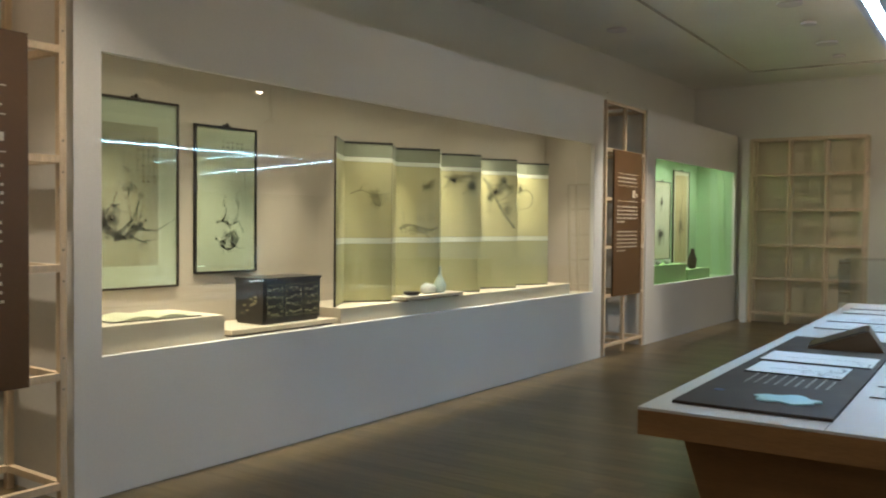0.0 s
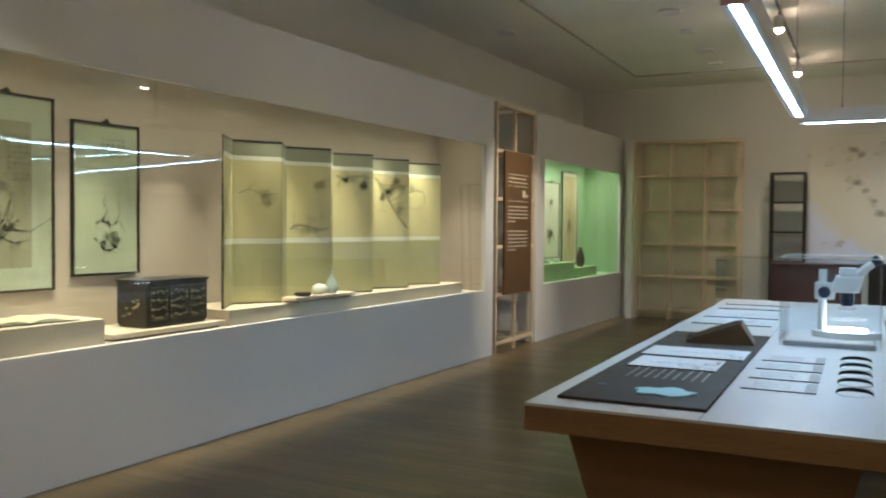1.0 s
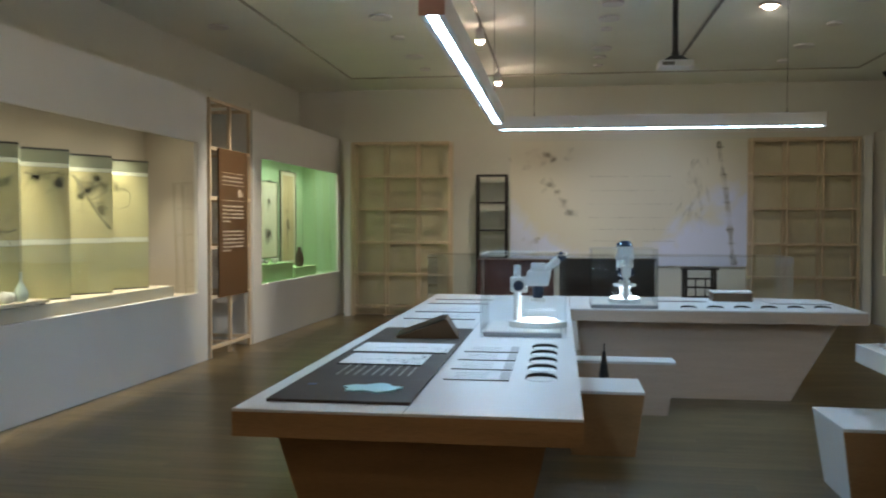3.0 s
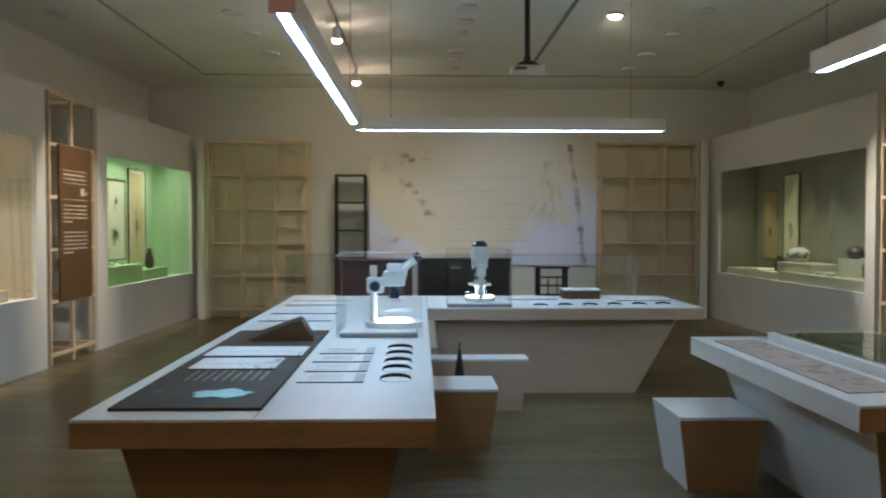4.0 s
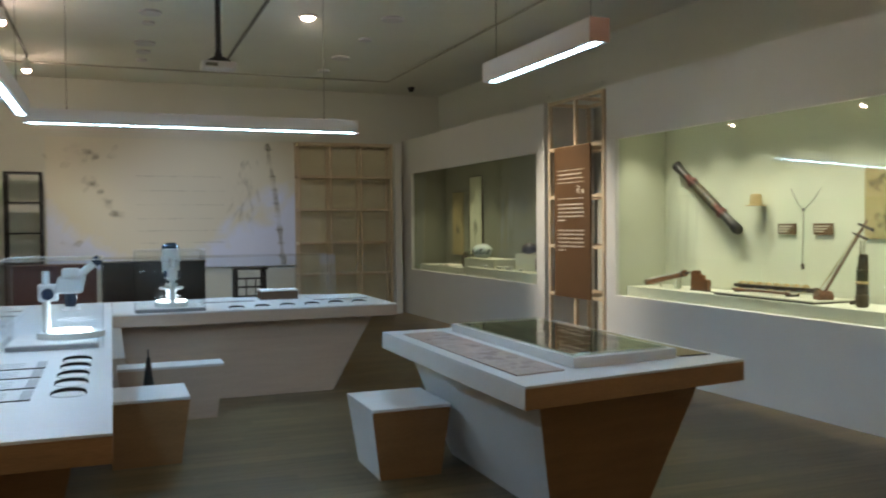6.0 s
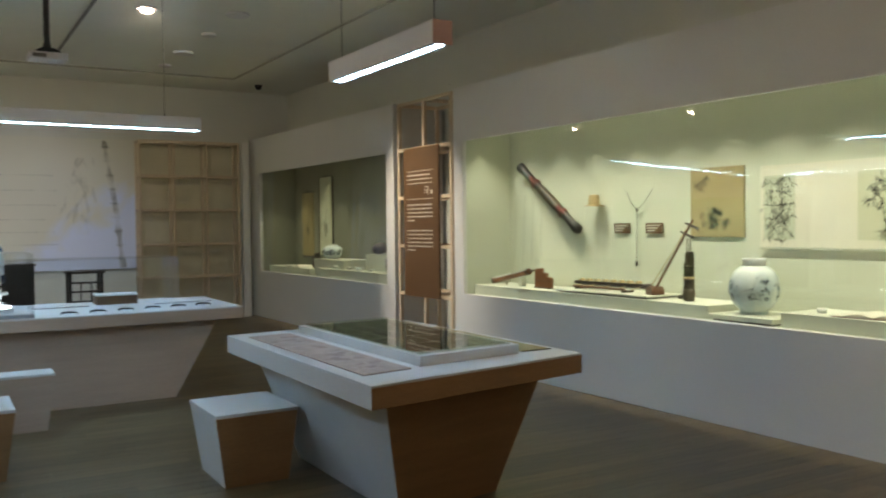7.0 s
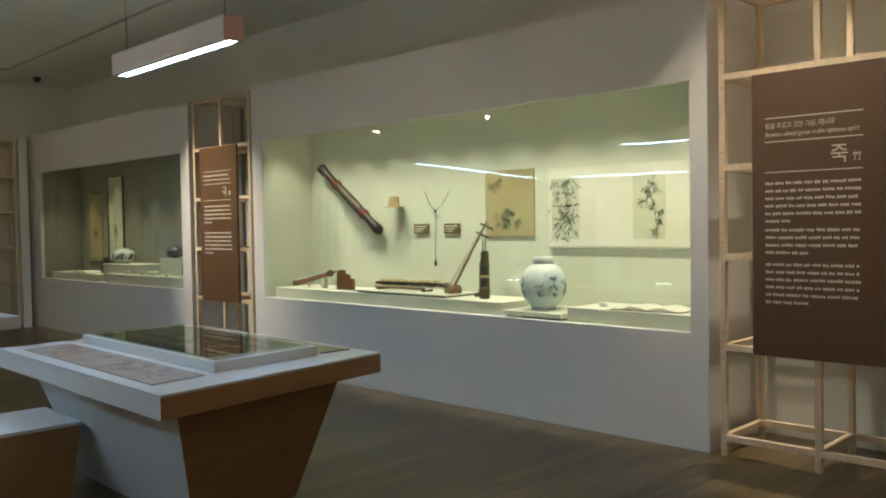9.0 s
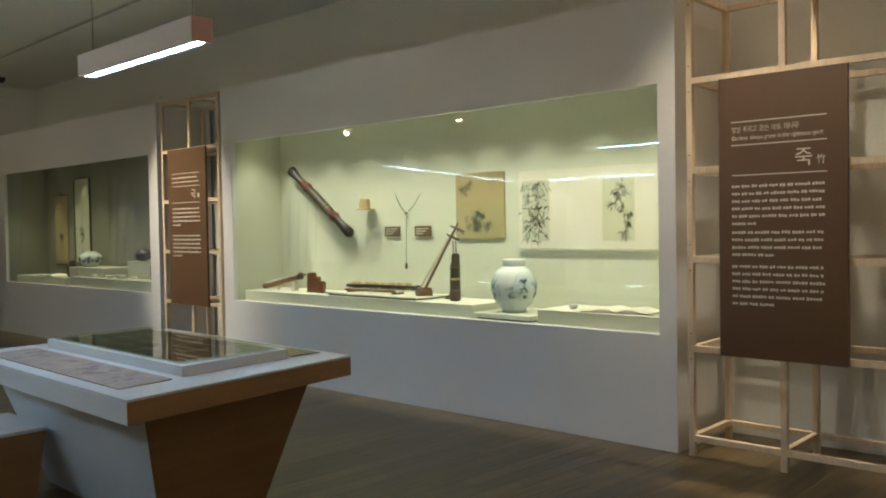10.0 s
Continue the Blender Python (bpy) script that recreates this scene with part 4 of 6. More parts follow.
t = thing("wooden_tray", "pale low tray in front of the folding screen", "tray", ML @ pose(-0.10, 6.16, 0.916))
part("board", box(-0.085, 0.085, -0.43, 0.43, 0.014, 0.042, 0.003), LINEN, t)
for y in (-0.38, 0.38):
    part("runner", box(-0.06, 0.06, y - 0.02, y + 0.02, 0, 0.014), DARKW, t)
vessel("ink_dish", "small dark oval dish on the tray", "dish", ML @ pose(-0.10, 5.93, 0.959), [(0.05, 0), (0.07, 0.012), (0.075, 0.03), (0.06, 0.03), (0.05, 0.014)], DARK)
vessel("water_pot", "small round white porcelain pot on the tray", "pot", ML @ pose(-0.10, 6.14, 0.959), [(0.03, 0), (0.05, 0.02), (0.056, 0.045), (0.045, 0.075), (0.022, 0.085), (0.02, 0.092)], PORC)
vessel("water_pot", "small round white porcelain pot on the tray", "pot", ML @ pose(-0.13, 6.24, 0.959), [(0.025, 0), (0.045, 0.02), (0.05, 0.04), (0.04, 0.065), (0.02, 0.075), (0.018, 0.08)], PORC)
vessel("bottle", "slim pale celadon bottle on the tray", "bottle", ML @ pose(-0.10, 6.34, 0.959), [(0.04, 0), (0.055, 0.03), (0.058, 0.07), (0.035, 0.12), (0.012, 0.16), (0.011, 0.225), (0.018, 0.235)], CELA)

# ---- green showcase ----
picture("narrow framed scroll in the green showcase", on_left(12.72, 1.07, XB), 0.68, 1.19, (0.1, 0.1, 0.06, 0.06), CREAM, MISTED, DARK, 31, ((((0.1, 0.35), (0.4, 0.28), (0.8, 0.4)), 0.03, 0.01, 0.3),), ((0.4, 0.3, 0.25, 1.3, 0.2, 24), (0.5, 0.75, 0.2, 1.0, 0.8, 14)), framed=True)
picture("tall framed scroll in the green showcase", on_left(13.56, 0.93, XB), 0.70, 1.54, (0.08, 0.08, 0.06, 0.06), CREAM, SILK, DARK, 32, ((((0.5, 0.1), (0.4, 0.4), (0.6, 0.8)), 0.03, 0.01, 0.3),), ((0.5, 0.4, 0.2, 1.6, 1.5, 24),), framed=True)
plinth("green plinth in the green showcase", ML, -0.60, -0.10, 11.25, 12.67, 0.768, 1.02, GRNP)
plinth("low green plinth in the green showcase", ML, -0.60, -0.10, 12.75, 13.75, 0.768, 0.92, GRNP)
vessel("vase", "small dark vase on a green plinth", "vase", ML @ pose(-0.20, 13.22, 0.921), [(0.045, 0), (0.065, 0.06), (0.07, 0.14), (0.045, 0.22), (0.025, 0.27), (0.035, 0.31)], DARKW)
for y, k in ((11.6, 1.0), (11.85, 0.7), (12.2, 0.85)):
    vessel("cup", "small white porcelain cup on a green plinth", "cup", ML @ pose(-0.22, y, 1.021), [(0.03 * k, 0), (0.06 * k, 0.03), (0.07 * k, 0.08 * k), (0.055 * k, 0.08 * k), (0.045 * k, 0.03)], PORC)

# ---- right showcase ----
XC = DEEP - 0.016
plinth("long low pale green plinth for instruments", MR, 0.10, 0.62, 4.68, 7.93, 0.793, 0.90, LIMEP)
plinth("flat pale slab under the zither", MR, 0.12, 0.56, 5.36, 6.62, 0.901, 0.93, LIMEP)
plinth("low pale slab under the porcelain jar", MR, 0.07, 0.60, 4.06, 4.66, 0.793, 0.845, LIMEP)
plinth("pale green plinth under an open book", MR, 0.10, 0.62, 2.95, 4.02, 0.793, 0.90, LIMEP)
QUIVER = material("dark_quiver", (0.022, 0.018, 0.012), 0.5, var=0.3, scale=9, fine=60, bump=0.1)
DULLGOLD = material("dull_gold", (0.22, 0.16, 0.06), 0.4, var=0.3, scale=30, bump=0)
RED = material("red_cord", (0.16, 0.03, 0.02), 0.6, var=0.2, scale=10)
t = thing("quiver", "long dark lacquered arrow case hung aslant with red bands", "quiver", MR @ pose(0.58, 7.22, 1.85))
ang = math.atan2(0.72, 0.99)
a, c = Vector((0, 0.49, 0.36)), Vector((0, -0.49, -0.36))
d = (c - a)
turn = d.to_track_quat("Z", "Y").to_matrix().to_4x4()
part("tube", lathe([(0.040, 0), (0.048, 0.01), (0.048, 0.1), (0.040, 0.13), (0.042, 0.40), (0.050, 0.55), (0.050, 0.75), (0.040, 0.95), (0.047, 1.1), (0.047, 1.2), (0.040, 1.215)], 24, None,
     Matrix.Translation(a) @ turn), QUIVER, t, smooth=True)
for f in (0.27, 0.72):
    part("band", lathe([(0.046, 0), (0.056, 0.01), (0.056, 0.035), (0.046, 0.045)], 20, None, Matrix.Translation(a + d * f) @ turn), RED, t, "red cord band")
    part("cord", rod(a + d * f + Vector((-0.045, 0.02, 0.03)), a + d * (f + 0.10) + Vector((-0.05, -0.01, 0.045)), 0.008, 0.006, 8), RED, t, "loose red cord")
for f in (0.37, 0.41, 0.46, 0.52, 0.58, 0.63):
    part("inlay", lathe([(0.0505, 0), (0.0518, 0.003), (0.0518, 0.012), (0.0505, 0.015)], 20, None, Matrix.Translation(a + d * f) @ turn), DULLGOLD, t, "dull inlaid ring")
for f in (0.27, 0.72):
    for k in (-1, 1):
        part("knot", lathe([(0.006, -0.03), (0.022, -0.012), (0.024, 0.012), (0.006, 0.03)], 12, None, Matrix.Translation(a + d * (f + 0.02 * k) + Vector((-0.045, 0.012 * k, 0.035))) @ turn), RED, t, "red cord knot")
for f in (0.005, 0.93):
    part("end_cap", lathe([(0.044, 0), (0.053, 0.006), (0.053, 0.06), (0.046, 0.07)], 22, None, Matrix.Translation(a + d * f) @ turn), RIM, t, "black end cap")
STRAW = material("straw", (0.50, 0.38, 0.18), 0.7, var=0.2, scale=20, fine=120, bump=0.2)
t = thing("straw_hat", "small straw hat hung on the showcase back", "hat", MR @ pose(0.56, 6.49, 1.74, 0, 0, 0))
part("brim", lathe([(0.05, 0), (0.098, -0.004), (0.10, 0.004), (0.05, 0.01)], 28), STRAW, t)
part("crown", lathe([(0.058, 0.008), (0.056, 0.05), (0.05, 0.105), (0.02, 0.113)], 24), STRAW, t)
t = thing("bead_cord", "thin Y-shaped cord of dark beads on the showcase back", "cord", MR @ pose(0.63, 5.95, 0))
for p, q, name in (((0, 0.17, 1.885), (0, 0.10, 1.76), "strand"), ((0, 0.10, 1.76), (0, 0.02, 1.69), "strand"), ((0, -0.18, 1.88), (0, -0.08, 1.76), "strand"),
                   ((0, -0.08, 1.76), (0, 0.02, 1.69), "strand"), ((0, 0.02, 1.69), (0, 0.03, 1.19), "drop")):
    part(name, rod(p, q, 0.003, None, 8), DARKW, t)
part("tassel", lathe([(0.004, 0.06), (0.014, 0.04), (0.011, 0.0)], 12, None, pose(0, 0.03, 1.15)), DARKW, t)
part("bead", lathe([(0.004, 0), (0.018, 0.015), (0.004, 0.035)], 12, None, pose(0, 0.02, 1.67)), DARKW, t)
for y in (6.29, 5.87):
    t = thing("caption_plate", "small brown caption plate with pale print", "label", on_right(y, 1.465, XC), "caption plates")
    part("plate", box(0, 0.215, 0, 0.10, -0.008, 0.003, 0.001), BOARD, t)
    bm = bmesh.new()
    for i in range(3):
        box(0.02, 0.18 - 0.03 * i, 0.07 - i * 0.024, 0.08 - i * 0.024, 0.0031, 0.0036, 0, bm)
    part("print", bm, PRINT, t)
picture("square brownish silk painting of a pond and reeds", on_right(5.33, 1.435, XC), 0.57, 0.605, (0.012, 0.012, 0.012, 0.012), BROWNPAPER, BROWNPAPER, BROWNPAPER, 41,
        lines=((((0.08, 0.74), (0.20, 0.82), (0.34, 0.86)), 0.010, 0.004, 0.3), (((0.25, 0.22), (0.45, 0.16), (0.62, 0.20), (0.72, 0.27)), 0.007, 0.004, 0.2), (((0.48, 0.18), (0.50, 0.36), (0.47, 0.46)), 0.005, 0.003, 0.5), (((0.56, 0.20), (0.60, 0.34)), 0.005, 0.003, 0.5)),
        washes=((0.2, 0.80, 0.08, 1.6, 0.3, 14), (0.48, 0.24, 0.15, 1.6, 0.0, 30), (0.55, 0.32, 0.07, 1.0, 0.9, 12)), leaves=((0.2, 0.78, 0.07, 0.07, 12), (0.5, 0.30, 0.10, 0.05, 18)), hung=False)
LEAFY = tuple((((u, 0.02), (u + 0.06, 0.35), (u - 0.03, 0.70), (u + 0.05, 0.97)), 0.007, 0.004, 0.2) for u in (0.25, 0.6))
t = picture("wide pale mount with two ink paintings of bamboo", on_right(4.60, 1.36, XC), 1.40, 0.66, (0.035, 1.08, 0.06, 0.085), PALE, MISTED, MOUNT, 42,
            lines=LEAFY + ((((0.02, 0.55), (0.4, 0.53), (0.98, 0.56)), 0.014, 0.008, 0.1),), washes=((0.4, 0.35, 0.3, 1.2, 0.2, 9), (0.5, 0.8, 0.3, 1.2, 0.1, 7)),
            leaves=((0.3, 0.30, 0.18, 0.075, 36), (0.65, 0.40, 0.18, 0.075, 32), (0.3, 0.78, 0.2, 0.07, 34), (0.75, 0.85, 0.14, 0.07, 24), (0.5, 0.12, 0.22, 0.06, 24)), hung=False)
sheet2 = part("painting", box(0.84, 1.13, 0.06, 0.57, 0.0, 0.0025), CREAM, t)
bm, bw = bmesh.new(), bmesh.new()
rng = random.Random(77)
sprig(bm, [(1.06, 0.07), (1.04, 0.25), (1.0, 0.42), (1.03, 0.55)], 0.009, 0.005, 0.0031, rng, 0.3)
for cx, cy, n in ((1.00, 0.51, 16), (0.96, 0.46, 20), (1.05, 0.45, 16), (0.92, 0.37, 14), (1.02, 0.33, 16), (1.07, 0.20, 24), (1.03, 0.12, 22), (1.08, 0.27, 16), (0.98, 0.40, 14)):
    for k in range(n):
        bamboo_leaf(bm, min(1.09, max(0.87, cx + rng.gauss(0, 0.016))), cy + rng.gauss(0, 0.016), rng.choice((-0.7, -1.2, -1.8, -2.5)) + rng.uniform(-0.3, 0.3), rng.uniform(0.03, 0.06), 0.0032 + k * 0.000004)
    for k in range(3):
        blot(bw, min(1.10, max(0.87, cx + rng.gauss(0, 0.02))), cy + rng.gauss(0, 0.02), 0.018, 0.0027 + k * 0.00004, rng)
part("brushwork", bm, LINEINK, sheet2, "dark ink bamboo leaves")
part("wash", bw, SOFTINK, sheet2, "soft grey ink wash")
part("lower_roll", prism([(0.0, -0.006), (1.40, -0.006), (1.40, 0.014), (0.0, 0.014)], -0.012, -0.001), MOUNT, t, "curled lower edge", pose(0, -0.016, 0.012, 8, 0, 0))

BAMB = material("red_brown_bamboo", (0.24, 0.095, 0.035), 0.35, var=0.22, scale=6, fine=60, stretch=(1, 6, 6), bump=0.06)
t = thing("bamboo_pipe", "thick reddish bamboo tube leaning on a small rest", "instrument", MR @ pose(0.30, 7.5, 0.90))
part("tube", rod((0, 0.34, 0.04), (0, -0.30, 0.165), 0.034, 0.032, 20), BAMB, t)
part("groove", rod((-0.026, 0.30, 0.07), (-0.024, -0.26, 0.178), 0.009, 0.008, 8), PORC, t, "pale scraped stripe")
for y, z in ((0.33, 0.042), (-0.28, 0.161)):
    part("end_ring", rod((0, y + 0.014, z - 0.003), (0, y - 0.014, z + 0.003), 0.0365, None, 20), DARKW, t)
part("mouthpiece", rod((0, -0.30, 0.165), (0, -0.36, 0.176), 0.015, 0.011, 12), DARKW, t)
part("rest", box(-0.03, 0.03, -0.20, -0.15, 0.0, 0.105, 0.003), LIMEP, t)
part("ring", rod((0, 0.10, 0.0), (0, 0.10, 0.048), 0.012, None, 8), LIMEP, t)
t = thing("pan_pipes", "small red-brown wooden pan pipes in stepped lengths", "instrument", MR @ pose(0.30, 6.96, 0.90))
for i, h in enumerate((0.195, 0.205, 0.205, 0.165, 0.160, 0.12, 0.115)):
    q = 0.115 - i * 0.037
    part("pipe", box(-0.019, 0.019, q - 0.0165, q + 0.0165, 0.012, h, 0.004), BAMB, t)
part("foot_board", box(-0.028, 0.028, -0.135, 0.14, 0.0, 0.0115, 0.003), DARKW, t)
part("binding", box(-0.022, 0.022, -0.128, 0.136, 0.075, 0.085, 0.002), REDW, t)
t = thing("zither", "small bamboo zither with pale bridges on a slab", "instrument", MR @ pose(0.30, 6.02, 0.931))
part("body", rod((0, 0.46, 0.062), (0, -0.50, 0.072), 0.017, 0.015, 16), DARKW, t)
part("lower_tube", rod((-0.06, 0.42, 0.028), (-0.06, -0.28, 0.03), 0.012, 0.012, 14), REDW, t)
part("rear_tube", rod((0.06, 0.44, 0.045), (0.06, -0.46, 0.05), 0.014, 0.013, 14), DARKW, t)
for i in range(8):
    y = 0.36 - i * 0.108
    part("bridge", prism([(-0.03, y - 0.024), (0.03, y - 0.024), (0.03, y + 0.024), (-0.03, y + 0.024)], 0.080 + i * 0.0011, 0.105 + i * 0.0011, 0.003, [(-0.02, y - 0.012), (0.02, y - 0.012), (0.02, y + 0.012), (-0.02, y + 0.012)]), STRAW, t, "pale bridge")
for y in (-0.36, -0.18, 0.02, 0.22, 0.40):
    part("tie", rod((-0.062, y, 0.03), (0.062, y, 0.052), 0.005, None, 8), STRAW, t)
for y in (0.38, -0.25):
    part("foot", box(-0.07, 0.07, y - 0.012, y + 0.012, 0.0, 0.018, 0.003), DARKW, t)
part("end_knob", lathe([(0.010, 0), (0.024, 0.012), (0.024, 0.035), (0.008, 0.045)], 14, None, pose(0, -0.49, 0.072, 90)), DARKW, t)
t = thing("fiddle", "two-stringed wooden fiddle leaning against the showcase back", "instrument", MR @ pose(0.30, 5.44, 0.90))
part("neck", rod((0, 0, 0.06), (0.20, -0.26, 0.69), 0.013, 0.010, 12), REDW, t)
part("sound_box", rod((-0.05, 0.02, 0.055), (0.07, -0.02, 0.055), 0.055, 0.05, 20), REDW, t)
for f in (0.80, 0.92):
    q = Vector((0.20, -0.26, 0.63)) * f + Vector((0, 0, 0.06))
    part("peg", rod(q + Vector((0, 0.05, 0.02)), q + Vector((0, -0.09, -0.03)), 0.009, 0.013, 10), DARKW, t)
part("bow", rod((0.02, 0.10, 0.05), (0.20, -0.18, 0.60), 0.005, 0.004, 8), STRAW, t)
for sx in (-0.012, 0.012):
    part("string", rod((sx - 0.03, 0.01, 0.10), (0.19 + sx, -0.25, 0.62), 0.0012, None, 6), BLACK, t)
REED = material("aged_bamboo", (0.085, 0.062, 0.028), 0.45, var=0.3, scale=14, fine=60, stretch=(1, 1, 4), bump=0.08)
t = thing("mouth_organ", "upright dark bamboo mouth organ with bundled pipes", "instrument", MR @ pose(0.30, 5.05, 0.90))
part("bowl", lathe([(0.034, 0), (0.046, 0.008), (0.050, 0.04), (0.052, 0.09), (0.044, 0.105)], 20), REED, t, smooth=True)
part("spout", rod((0, 0.045, 0.045), (0, 0.088, 0.035), 0.02, 0.013, 12), REED, t)
part("spout_tip", lathe([(0.02, 0), (0.026, 0.012), (0.02, 0.03)], 12, None, pose(0, 0.092, 0.015)), REED, t)
for i, h in enumerate((0.33, 0.30, 0.32, 0.33, 0.41, 0.42, 0.41, 0.42, 0.41, 0.33, 0.31)):
    an = i * 2 * math.pi / 11 + math.pi
    q = (0.036 * math.cos(an), 0.036 * math.sin(an))
    part("pipe", rod((*q, 0.09), (q[0] * 0.9, q[1] * 0.9, h), 0.0115, 0.0105, 10), REED, t)
for y in (-0.006, 0.026):
    part("long_pipe", rod((0.01, y, 0.10), (0.01, y, 0.53), 0.006, 0.005, 8), REED, t)
part("binding", lathe([(0.047, 0), (0.052, 0.004), (0.052, 0.018), (0.047, 0.022)], 20, None, pose(0, 0, 0.185)), STRAW, t, "pale cord binding")
part("binding", lathe([(0.046, 0), (0.051, 0.004), (0.051, 0.012), (0.046, 0.016)], 20, None, pose(0, 0, 0.285)), REED, t)

# porcelain jar with blue decoration
JAR = bpy.data.materials.new("blue_white_porcelain")
JAR.use_nodes = True
nt = JAR.node_tree
p = nt.nodes["Principled BSDF"]
tc = nt.nodes.new("ShaderNodeTexCoord")
no = nt.nodes.new("ShaderNodeTexNoise")
no.inputs["Scale"].default_value, no.inputs["Detail"].default_value = 5.0, 6.0
rp = nt.nodes.new("ShaderNodeValToRGB")
rp.color_ramp.elements[0].position, rp.color_ramp.elements[0].color = 0.35, (0.47, 0.56, 0.58, 1)
rp.color_ramp.elements[1].position, rp.color_ramp.elements[1].color = 0.55, (0.66, 0.70, 0.64, 1)
nt.links.new(tc.outputs["Object"], no.inputs[0])
nt.links.new(no.outputs[0], rp.inputs[0])
nt.links.new(rp.outputs[0], p.inputs["Base Color"])
p.inputs["Roughness"].default_value = 0.12
BLUEINK = brush_ink("cobalt_wash", (0.11, 0.18, 0.25), 0.8, 16.0)


def jar_body(profile, parent, seed, z0, z1):
    """A turned jar with bamboo brushed round its belly."""
    body = part("body", lathe(profile, 48), JAR, parent, smooth=True)
    rng = random.Random(seed)
    b = bmesh.new()
    span = z1 - z0
    for i in range(9):
        a0 = i * 0.70 + rng.uniform(-0.2, 0.2)
        sprig(b, [(a0 * 0.2, z0 + span * 0.05), (a0 * 0.2 + 0.03, z0 + span * 0.5), (a0 * 0.2 + 0.075, z0 + span * 0.95)], 0.007, 0.004, 0, rng)
        for k in range(8):
            bamboo_leaf(b, a0 * 0.2 + rng.uniform(0.0, 0.09), z0 + span * rng.uniform(0.2, 0.95), rng.uniform(-2.8, -0.3), rng.uniform(0.03, 0.06), 0)
        for k in range(9):
            blot(b, a0 * 0.2 + rng.uniform(-0.02, 0.08), z0 + span * rng.uniform(0.1, 0.75), rng.uniform(0.008, 0.02), 0, rng, 1.8, rng.uniform(-0.6, 0.6))
    for v in b.verts:
        z = min(profile[-1][1], max(profile[0][1], v.co.y))
        for (r0, y0), (r1, y1) in zip(profile, profile[1:]):
            if y0 <= z <= y1:
                r = r0 + (r1 - r0) * (z - y0) / (y1 - y0)
                break
        an = v.co.x / 0.2
        v.co = ((r + 0.0025) * math.cos(an), (r + 0.0025) * math.sin(an), z)
    part("brushed_decoration", b, BLUEINK, body, "washed blue bamboo decoration")


t = thing("porcelain_jar", "round white porcelain jar with washed blue decoration", "jar", MR @ pose(0.30, 4.40, 0.846))
jar_body([(0.100, 0), (0.100, 0.022), (0.108, 0.032), (0.140, 0.062), (0.172, 0.115), (0.186, 0.165), (0.190, 0.205), (0.186, 0.245), (0.172, 0.295), (0.145, 0.340), (0.095, 0.375)], t, 3, 0.10, 0.32)
part("neck", lathe([(0.088, 0.372), (0.085, 0.40), (0.095, 0.432), (0.086, 0.434), (0.074, 0.395)], 40), PORC, t, smooth=True)
part("foot_ring", lathe([(0.101, 0.002), (0.103, 0.004), (0.103, 0.020), (0.101, 0.022)], 40), CELA, t, "greyish foot ring")
open_book("open book with cream pages on the plinth", MR @ pose(0.32, 3.38, 0.901, 0, 0, 96), 0.56, 0.34, REDW, PALE)
vessel("cup", "small white cup on the plinth", "cup", MR @ pose(0.30, 3.82, 0.901), [(0.02, 0), (0.035, 0.012), (0.04, 0.035), (0.033, 0.035), (0.025, 0.014)], PORC)

# ---- dim showcase ----
picture("tall dark-framed scroll lit by a narrow beam", on_right(13.24, 1.09, XC), 0.50, 1.28, (0.07, 0.07, 0.05, 0.05), CREAM, MISTED, DARK, 51, ((((0.5, 0.1), (0.35, 0.35), (0.6, 0.6), (0.5, 0.8)), 0.02, 0.006, 0.4),), ((0.5, 0.35, 0.2, 1.5, 1.4, 20),), framed=True)
picture("dim unframed scroll on the grey showcase back", on_right(13.95, 1.05, XC), 0.45, 1.1, (0.05, 0.05, 0.05, 0.05), BROWNPAPER, BROWNPAPER, DARKW, 52, ((((0.5, 0.2), (0.4, 0.5), (0.6, 0.7)), 0.02, 0.006, 0.3),), ((0.5, 0.4, 0.2, 1.3, 1.2, 14),))
plinth("low pale plinth in the dim showcase", MR, 0.10, 0.50, 12.45, 14.15, 0.798, 0.90, LIMEP)
plinth("pale plinth in the dim showcase", MR, 0.16, 0.60, 11.35, 12.40, 0.798, 1.06, LIMEP)
plinth("low pale plinth in the dim showcase", MR, 0.06, 0.30, 9.82, 12.10, 0.798, 0.93, LIMEP)
plinth("tall pale plinth in the dim showcase", MR, 0.31, 0.62, 9.82, 10.95, 0.798, 1.16, LIMEP)
t = thing("porcelain_jar", "grey-blue porcelain jar in the dim showcase", "jar", MR @ pose(0.36, 12.15, 1.061))
jar_body([(0.08, 0), (0.115, 0.025), (0.145, 0.06), (0.165, 0.11), (0.160, 0.14), (0.135, 0.175), (0.09, 0.20)], t, 5, 0.05, 0.17)
part("neck", lathe([(0.085, 0.198), (0.08, 0.22), (0.07, 0.22)], 30), PORC, t)
vessel("vase", "squat dark vase in the dim showcase", "vase", MR @ pose(0.30, 12.62, 0.901), [(0.06, 0), (0.08, 0.05), (0.08, 0.16), (0.04, 0.20), (0.05, 0.24)], DARKW)
open_book("open book in the dim showcase", MR @ pose(0.28, 13.2, 0.901, 0, 0, 92), 0.6, 0.3, DARKW, PALE)
for y, k in ((11.6, 1.0), (11.2, 0.8), (10.9, 1.1), (10.55, 0.7)):
    vessel("cup", "small pale cup in the dim showcase", "cup", MR @ pose(0.18, y, 0.931), [(0.03 * k, 0), (0.06 * k, 0.02), (0.07 * k, 0.05 * k), (0.055 * k, 0.05 * k), (0.04 * k, 0.025)], PORC)
open_book("open book on the tall plinth", MR @ pose(0.46, 10.35, 1.161, 0, 0, 88), 0.5, 0.26, DARKW, PALE)
